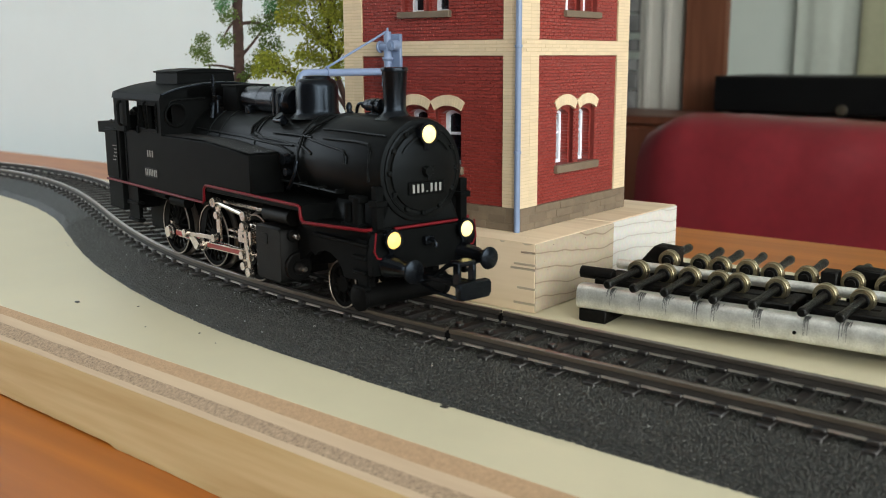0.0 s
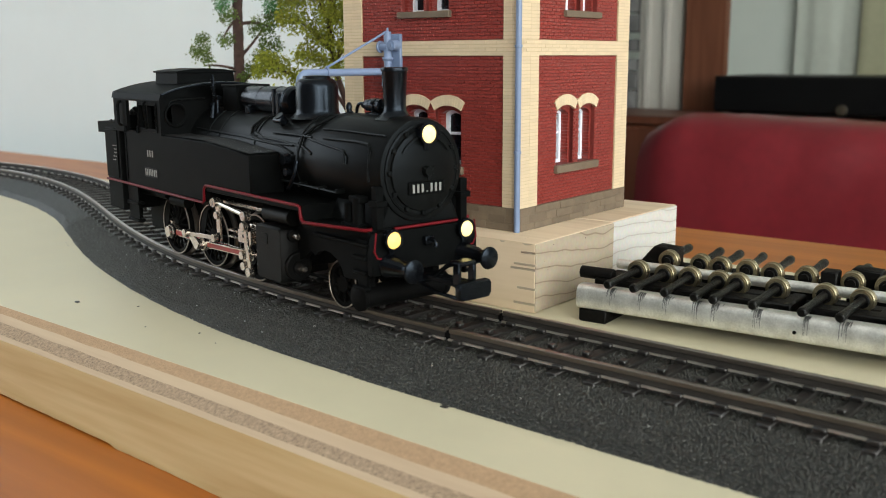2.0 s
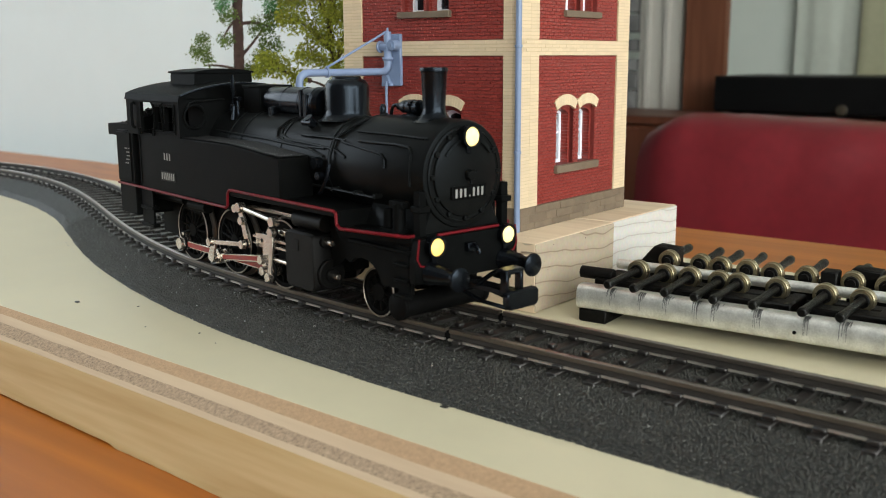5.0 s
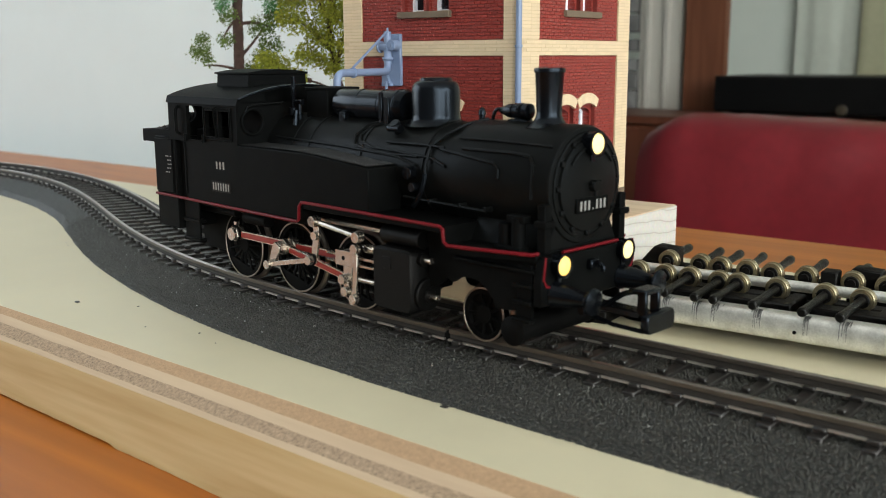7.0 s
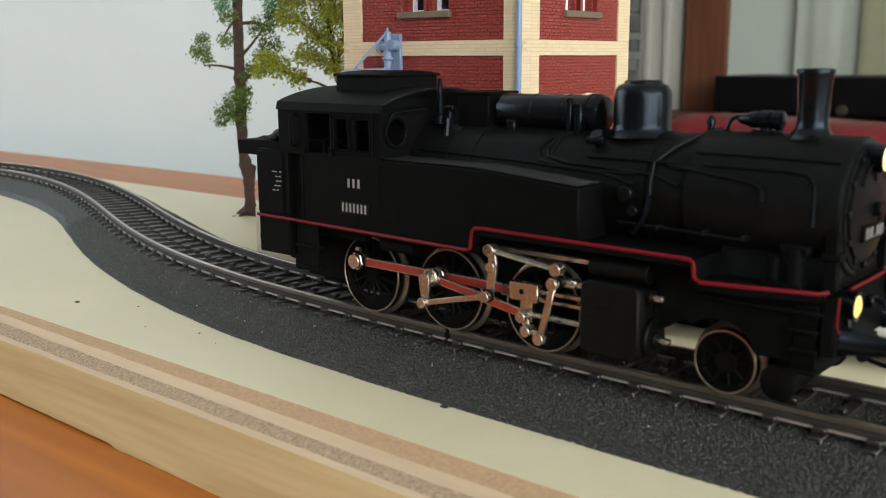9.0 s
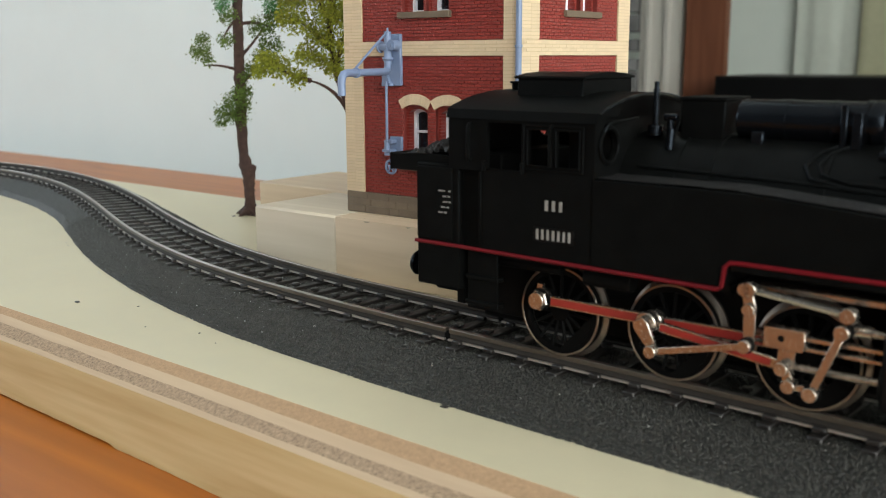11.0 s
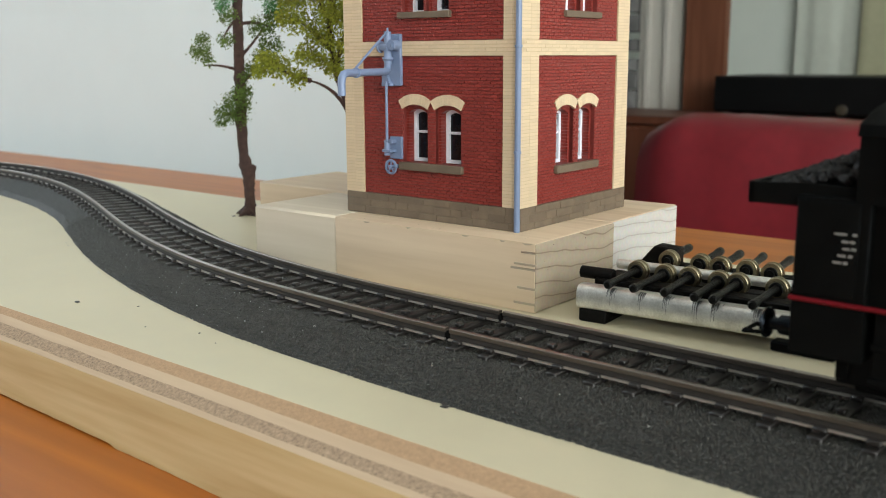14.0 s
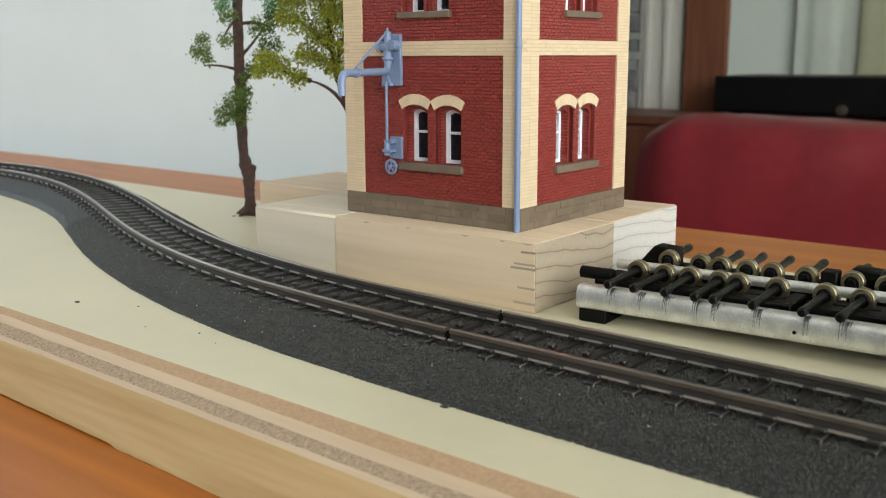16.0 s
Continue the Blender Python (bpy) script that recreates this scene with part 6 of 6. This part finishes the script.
    P["ecc"] = part("eccentric_rod", bm, M_nickel, lo)
    # expansion link
    bm = BM()
    y = -15.8
    prism(bm, [(-0.7, 3.9), (0.8, 3.9), (1.1, 0.4), (0.5, -2.2), (-0.3, -5.9), (-1.9, -5.5), (-1.5, -2.6), (-0.8, 0.2)], "xz", y - 0.3, y + 0.3, 0.08)
    for x, z, o in ((0, 0, 1.0), (0.15, 3.2, 1.6), (-1.3, -5.35, 1.4)):
        cyl(bm, (x, y + 0.5, z), (x, y - o, z), 0.98, seg=24)
    P["link"] = part("expansion_link", bm, M_nickel, lo)
    for x, z in ((0.15, 3.2), (-1.3, -5.35)):
        part("washer", cyl(BM(), (x, y - 0.32, z), (x, y - 0.75, z), 1.25, seg=20), M_dark, P["link"])
    # radius rod and upper guide, fixed
    bm = BM()
    y = -16.2
    a, b = Vector((15.3, y, 19.2)), Vector((29.6, y, 17.6))
    for k in (a, b):
        cyl(bm, (k.x, y + 0.7, k.z), (k.x, y - 1.2, k.z), 1.15, seg=18)
    ring_sweep(bm, [a, b], [0.62, 0.62], 8)
    part("radius_rod", bm, M_nickel, lo)
    part("upper_guide", box(BM(), 14.6, 35.0, -14.2, -13.0, 18.7, 19.6, 0.1), M_nickel, lo)
    part("slide_bar", box(BM(), 15.4, 34.6, -13.6, -12.2, 11.9, 12.6, 0.1), M_nickel, lo)
    part("slide_bar", box(BM(), 15.4, 34.6, -13.6, -12.2, 10.4, 11.0, 0.1), M_nickel, lo)
    bm = BM()
    cyl(bm, (28.0, -14.2, 15.0), (35.2, -14.2, 15.0), 0.65, seg=14)
    cyl(bm, (29.8, -14.2, 15.0), (32.4, -14.2, 15.0), 1.0, seg=14)
    part("valve_spindle", bm, M_nickel, lo)
    # crosshead with piston rod and drop arm
    bm = BM()
    y = -14.8
    prism(bm, [(-3.3, 2.7), (2.6, 2.7), (2.9, 3.4), (2.9, 6.0), (-3.3, 6.0)], "xz", y - 0.2, y + 1.6, 0.1)
    prism(bm, [(-1.2, 3.0), (1.6, 3.0), (1.3, -1.2), (-1.1, -1.2)], "xz", y + 0.2, y + 0.8, 0.1)
    cyl(bm, (0, -13.2, 0), (13.5, -13.2, 0), 0.62, seg=14)
    box(bm, 0.9, 5.2, y - 1.1, y - 0.7, -2.85, -1.9, 0.08)
    prism(bm, [(-0.9, 0.4), (0.9, 0.4), (2.0, -2.4), (0.7, -2.9)], "xz", y - 0.7, y - 0.2, 0.06)
    for x, z, d in ((0, 0, 1.5), (1.3, -2.3, 1.9)):
        cyl(bm, (x, y + 0.3, z), (x, y - d, z), 1.05, seg=24)
    P["cross"] = part("crosshead", bm, M_nickel, lo)
    part("keyhole", cyl(BM(), (-0.6, y - 0.1, 4.4), (-0.6, y - 0.26, 4.4), 0.5, seg=14), M_dark, P["cross"], "dark hole in the crosshead plate")
    bm = BM()
    y = -16.4
    box(bm, -0.65, 0.65, y - 0.28, y + 0.28, -10.6, 0, 0.1)
    for z in (0, -10.6):
        cyl(bm, (0, y + 0.4, z), (0, y - 0.9, z), 1.1, seg=18)
    P["comb"] = part("combination_lever", bm, M_nickel, lo)
    for z in (0, -10.6):
        part("washer", cyl(BM(), (0, y + 0.75, z), (0, y + 0.42, z), 1.35, seg=18), M_dark, P["comb"])
    return lo, P


EL, CL = 15.8, 23.2


def grid_top(bm, x0, x1, sgn):
    """A gently uneven dusty layer on a tank's top."""
    rows = []
    for i in range(24):
        x = x0 + (x1 - x0) * i / 23
        z = 33.75 if x < 12 else 33.75 - (x - 12) * 0.075
        row = []
        for k in range(8):
            y = sgn * (9.4 + 7.7 * k / 7)
            row.append(bm.verts.new((x, y, z + 0.12 + 0.1 * noise.noise((x * 0.6, y * 0.6, 1)))))
        rows.append(row)
    for a, b in zip(rows[:-1], rows[1:]):
        for k in range(7):
            face(bm, [a[k], b[k], b[k + 1], a[k + 1]])


def plate_with_hole(bm, xa, xb, y0, y1, z0, z1, cy, cz, r, n=20):
    """A plate across the loco with one round hole."""
    def rim(a):
        c, s = math.cos(a), math.sin(a)
        k = min(((y1 - cy) / c if c > 1e-6 else (y0 - cy) / c if c < -1e-6 else 1e9), ((z1 - cz) / s if s > 1e-6 else (z0 - cz) / s if s < -1e-6 else 1e9))
        return cy + c * k, cz + s * k
    angles = sorted([2 * math.pi * k / n for k in range(n)] + [math.atan2(z - cz, y - cy) % (2 * math.pi) for y in (y0, y1) for z in (z0, z1)])
    ring = []
    for a in angles:
        o = rim(a)
        i = (cy + r * math.cos(a), cz + r * math.sin(a))
        ring.append([bm.verts.new((x, p[0], p[1])) for x in (xa, xb) for p in (o, i)])
    for k in range(len(ring)):
        p, q = ring[k], ring[(k + 1) % len(ring)]
        face(bm, [p[0], q[0], q[1], p[1]])
        face(bm, [p[2], p[3], q[3], q[2]])
        face(bm, [p[1], q[1], q[3], p[3]])
        face(bm, [p[0], p[2], q[2], q[0]])


def bars_x(parent, x, y0, z0, h, n):
    """A row of n white bars on a face that looks forward."""
    bm = BM()
    for k in range(n):
        if k == 3:
            box(bm, x - 0.02, x + 0.04, y0 + 1.15 * k + 0.3, y0 + 1.15 * k + 0.6, z0, z0 + 0.3)
        else:
            y = y0 + 1.15 * k
            frame_bar(bm, lambda a, b, c, d: box(bm, x - 0.02, x + 0.04, a, b, c, d), y, z0, 0.85, h)
    part("number_bars", bm, M_white, parent, "white running number")


def frame_bar(bm, put, a, z, w, h):
    """One plain upright bar standing in for a character."""
    put(a + 0.2 * w, a + 0.8 * w, z, z + h)


def letters_side(x0, z0, h, n, pitch, y):
    """n upright white bars in a row on the loco's side."""
    bm = BM()
    for k in range(n):
        x = x0 + pitch * k
        frame_bar(bm, lambda a, b, c, d: box(bm, a, b, y - 0.03, y + 0.03, c, d), x, z0, pitch * 0.72, h)
    return bm


def wheel(lo, r, s, driver):
    """A spoked wheel in its own frame, axle along y; s is the outer side."""
    bm = BM()
    f = s * 1.0
    n = 15 if driver else 9
    cyl(bm, (0, f * -0.6, 0), (0, f * 1.0, 0), 1.9, seg=20)
    lathe(bm, (0, f * -0.4, 0), (0, s, 0), [(r - 1.5, 0), (r - 0.35, 0.0), (r - 0.35, 1.15), (r - 1.3, 1.2), (r - 1.5, 0.8), (r - 1.5, 0)], 40, False)
    if driver:
        cyl(bm, (CR, f * 0.2, 0), (CR, f * 3.4, 0), 1.6, seg=16)
        pts = [(-r + 1.2, 0)] + [((r - 1.3) * math.cos(a), (r - 1.3) * math.sin(a)) for a in (radians(d) for d in range(135, 226, 10))]
        prism(bm, pts[1:], "xz", min(f * 0.1, f * 0.9), max(f * 0.1, f * 0.9))
    cyl(bm, (0, -f * 8, 0), (0, 0, 0), 1.2, seg=12)
    if not driver:
        cyl(bm, (0, f * -0.35, 0), (0, f * 0.1, 0), r - 1.3, seg=28)
    w = part("driving_wheel" if driver else "carrying_wheel", bm, M_dark, lo)
    spoke = mesh_of("spoke", ring_sweep(BM(), [(1.2, f * 0.4, 0), (r - 1.0, f * 0.5, 0)], [0.42, 0.3], 6), M_dark)
    for k in range(n):
        piece("spoke", spoke, w, (0, 0, 0), (0, 360.0 * k / n, 0))
    # thin bright rim, dark tread and the bright flange behind it
    part("tread", lathe(BM(), (0, f * 1.0, 0), (0, -s, 0), [(r - 0.55, 0.05), (r - 0.25, 0.02), (r - 0.03, 0.1), (r - 0.02, 1.5), (r - 0.7, 1.6)], 56, False), M_dark, w)
    part("tyre", lathe(BM(), (0, f * 1.0, 0), (0, -s, 0), [(r - 0.40, 0.0), (r - 0.36, -0.06), (r - 0.06, -0.06), (r, 0.02), (r, 0.16), (r - 0.05, 0.16)], 56, False), M_tyre, w, "bright steel rim")
    part("flange", lathe(BM(), (0, f * 1.0, 0), (0, -s, 0), [(r - 0.1, 1.45), (r, 1.5), (r + 0.02, 1.9), (r + 0.8, 2.2), (r + 0.8, 2.7), (r - 0.6, 2.8), (r - 0.6, 1.5)], 48, False), M_tyre, w, "bright steel flange")
    return w


def lay_bricks():
    """Bricks on the tower's two visible walls: the lower courses as single pieces, the rest joined."""
    pitch, length, gap, bed = 0.86, 2.04, 0.09, 0.13
    def shaped(ln, jog=0.0):
        """A brick whose face is drawn in a little from its rounded arrises."""
        X0, X1, Z0, Z1 = 0.0, ln - gap, 0.0, pitch - bed
        return [(X + (ix if X == X0 else -ix) * f, jog * f + (1 - f) * 0.22, Z + (iz if Z == Z0 else -iz) * f) for X in (X0, X1) for f in (1, 0) for Z in (Z0, Z1)]
    ix, iz = 0.10, 0.09
    quads = ((0, 1, 3, 2), (4, 6, 7, 5), (0, 4, 5, 1), (2, 3, 7, 6), (0, 2, 6, 4), (1, 5, 7, 3))
    def brick_mesh(ln):
        bm = BM()
        vs = [bm.verts.new(v) for v in shaped(ln)]
        for q in quads:
            bm.faces.new([vs[i] for i in q])
        bmesh.ops.recalc_face_normals(bm, faces=list(bm.faces))
        return mesh_of("brick", bm, M_brick)
    full, half = brick_mesh(length), brick_mesh(length / 2)
    cream = mesh_of("cream_brick", box(BM(), 0.0, 3.4, 0.0, 0.2, 0.0, pitch - 0.17), M_cream)
    for w, name, x0, x1, holes in WALLS:
        lo, hi = (x0 + 6.75, x1 - 5.25) if name == "wall_front" else (x0 + 7.65, x1 - 6.45)
        count, verts, faces_ = 0, [], []
        clear = [(a, b, c, d) for a, b, c, d in holes]
        row = 0
        z = 6.02
        while z < 88.0:
            row += 1
            if not (43.6 < z < 47.9):
                x = lo - (length / 2 if row % 2 else 0)
                while x < hi - 0.3:
                    a, b = max(x, lo), min(x + length, hi)
                    spans = [(a, b)]
                    for p, q, c, d in clear:
                        if c - pitch < z < d - 0.1:
                            spans = [t for u, v in spans for t in ((u, min(v, p)), (max(u, q), v)) if t[1] - t[0] > 0.35]
                    for u, v in spans:
                        jog = random.uniform(-0.05, 0.03)
                        if count < 300 and abs((v - u) - length) < 0.01:
                            piece("brick", full, w, (u + gap / 2, jog, z + bed / 2))
                            count += 1
                        elif count < 300 and abs((v - u) - length / 2) < 0.01:
                            piece("brick", half, w, (u + gap / 2, jog, z + bed / 2))
                            count += 1
                        else:
                            k = len(verts)
                            verts += [(X + u + gap / 2, Y, Z + z + bed / 2) for X, Y, Z in shaped(v - u, jog)]
                            faces_ += [[k + i for i in q] for q in quads]
                    x += length
            z += pitch
        tagged(raw_mesh("upper_brickwork", verts, faces_, M_brick, w), kind="stuff")
        # cream bricks on the corner strips and the band
        for a, b in ((x0 - 0.3, lo - 0.1), (hi + 0.1, x1 + 0.3)):
            z, row = 6.0, 0
            while z < 59.0:
                row += 1
                if not (44.0 < z < 47.6):
                    wd = (b - a) / 2.0
                    for k in range(2):
                        ob = piece("cream_brick", cream, w, (a + k * wd + 0.03, -0.37, z + 0.08))
                        ob.scale = ((wd - 0.06) / 3.4, 1, 1)
                z += pitch
        z = 44.2
        row = 0
        while z < 47.6:
            row += 1
            x = x0 + (0.0 if row % 2 else 1.7)
            while x < x1 - 1:
                e = min(x + 3.4, x1)
                ob = piece("cream_brick", cream, w, (x + 0.03, -0.39, z + 0.08))
                ob.scale = ((e - x - 0.06) / 3.4, 1, 1)
                x = e
            z += 0.92


ARM = build_all()
lay_bricks()
LOCO, PARTS = build_loco()


def phase(t):
    return radians(109.1) + (loco_s(t) + 10.9) / 8.2


def gear(t):
    """Pin, crosshead, crank end and link angle at time t."""
    f = phase(t)
    px, pz = AXLES[1] + CR * math.cos(f), WR + CR * math.sin(f)
    zc = 7.75
    xh = px + math.sqrt(CL ** 2 - (pz - zc) ** 2)
    con = math.atan2(zc - pz, xh - px)
    ra = f + radians(166)
    ex, ez = px + 4.5 * math.cos(ra), pz + 4.5 * math.sin(ra)
    # the link's foot: on a circle round its pivot and a rod's length from the crank end
    lx, lz, lr = 15.2, 16.0, 5.5
    d = math.hypot(lx - ex, lz - ez)
    a = max(-1, min(1, (EL * EL + d * d - lr * lr) / (2 * EL * d)))
    base = math.atan2(lz - ez, lx - ex)
    ea = base - math.acos(a)
    fx, fz = ex + EL * math.cos(ea), ez + EL * math.sin(ea)
    la = math.atan2(fz - lz, fx - lx) - math.atan2(-5.35, -1.3)
    return f, (px, pz), (xh, zc), con, ra, (ex, ez), ea, la


def pony_swing(t, x):
    """How far the track's centre lies to the loco's left at x before its middle."""
    m = loco_pose(t)
    p = on_line(loco_s(t) - x)
    return (m.inverted() @ Vector((p[0] / 1000, p[1] / 1000, 0))).y * 1000


def in_loco(x, y, z, a):
    """Pose in the loco's space, turned by a (radians) in its side view."""
    return pose(x * 0.001, y * 0.001, z * 0.001, 0, -math.degrees(a), 0)


def motions():
    times = [round(0.1 * k, 1) for k in range(161)]
    moving = [0.0] + [t for t in times if t >= 4.0]
    walk(LOCO, [(t, loco_pose(t)) for t in moving])
    for w, x, y, r in PARTS["wheels"]:
        walk(w, [(t, in_loco(x, y + (0 if r > 6 else 0.25 * pony_swing(t, x)), r, (phase(t) if r > 6 else (loco_s(t) + 10.9) / r) + (math.pi / 2 if y > 0 else 0))) for t in moving])
    rows = {k: [] for k in ("rod", "con", "ret", "ecc", "link", "cross", "comb")}
    for t in moving:
        f, pin, ch, con, ra, e, ea, la = gear(t)
        rows["rod"].append((t, in_loco(pin[0], 0, pin[1], 0)))
        rows["con"].append((t, in_loco(pin[0], 0, pin[1], con)))
        rows["ret"].append((t, in_loco(pin[0], 0, pin[1], ra)))
        rows["ecc"].append((t, in_loco(e[0], 0, e[1], ea)))
        rows["link"].append((t, in_loco(15.2, 0, 16.0, la)))
        rows["cross"].append((t, in_loco(ch[0], 0, ch[1], 0)))
        rows["comb"].append((t, in_loco(28.9, 0, 15.0, math.atan2(ch[0] + 4.7 - 28.9, 9.9))))
    for k, r in rows.items():
        walk(PARTS[k], r)
    arm, (ax, ay, az) = ARM
    swing = ((0.0, -136.4), (6.0, -136.4), (6.2, -132.5), (6.4, -127.0), (6.6, -122.2), (6.8, -117.0), (7.0, -112.0), (7.15, -109.7), (16.0, -109.7))
    walk(arm, [(t, pose(ax / 1000, ay / 1000, az / 1000, 0, 0, a - YAW)) for t, a in swing])


motions()
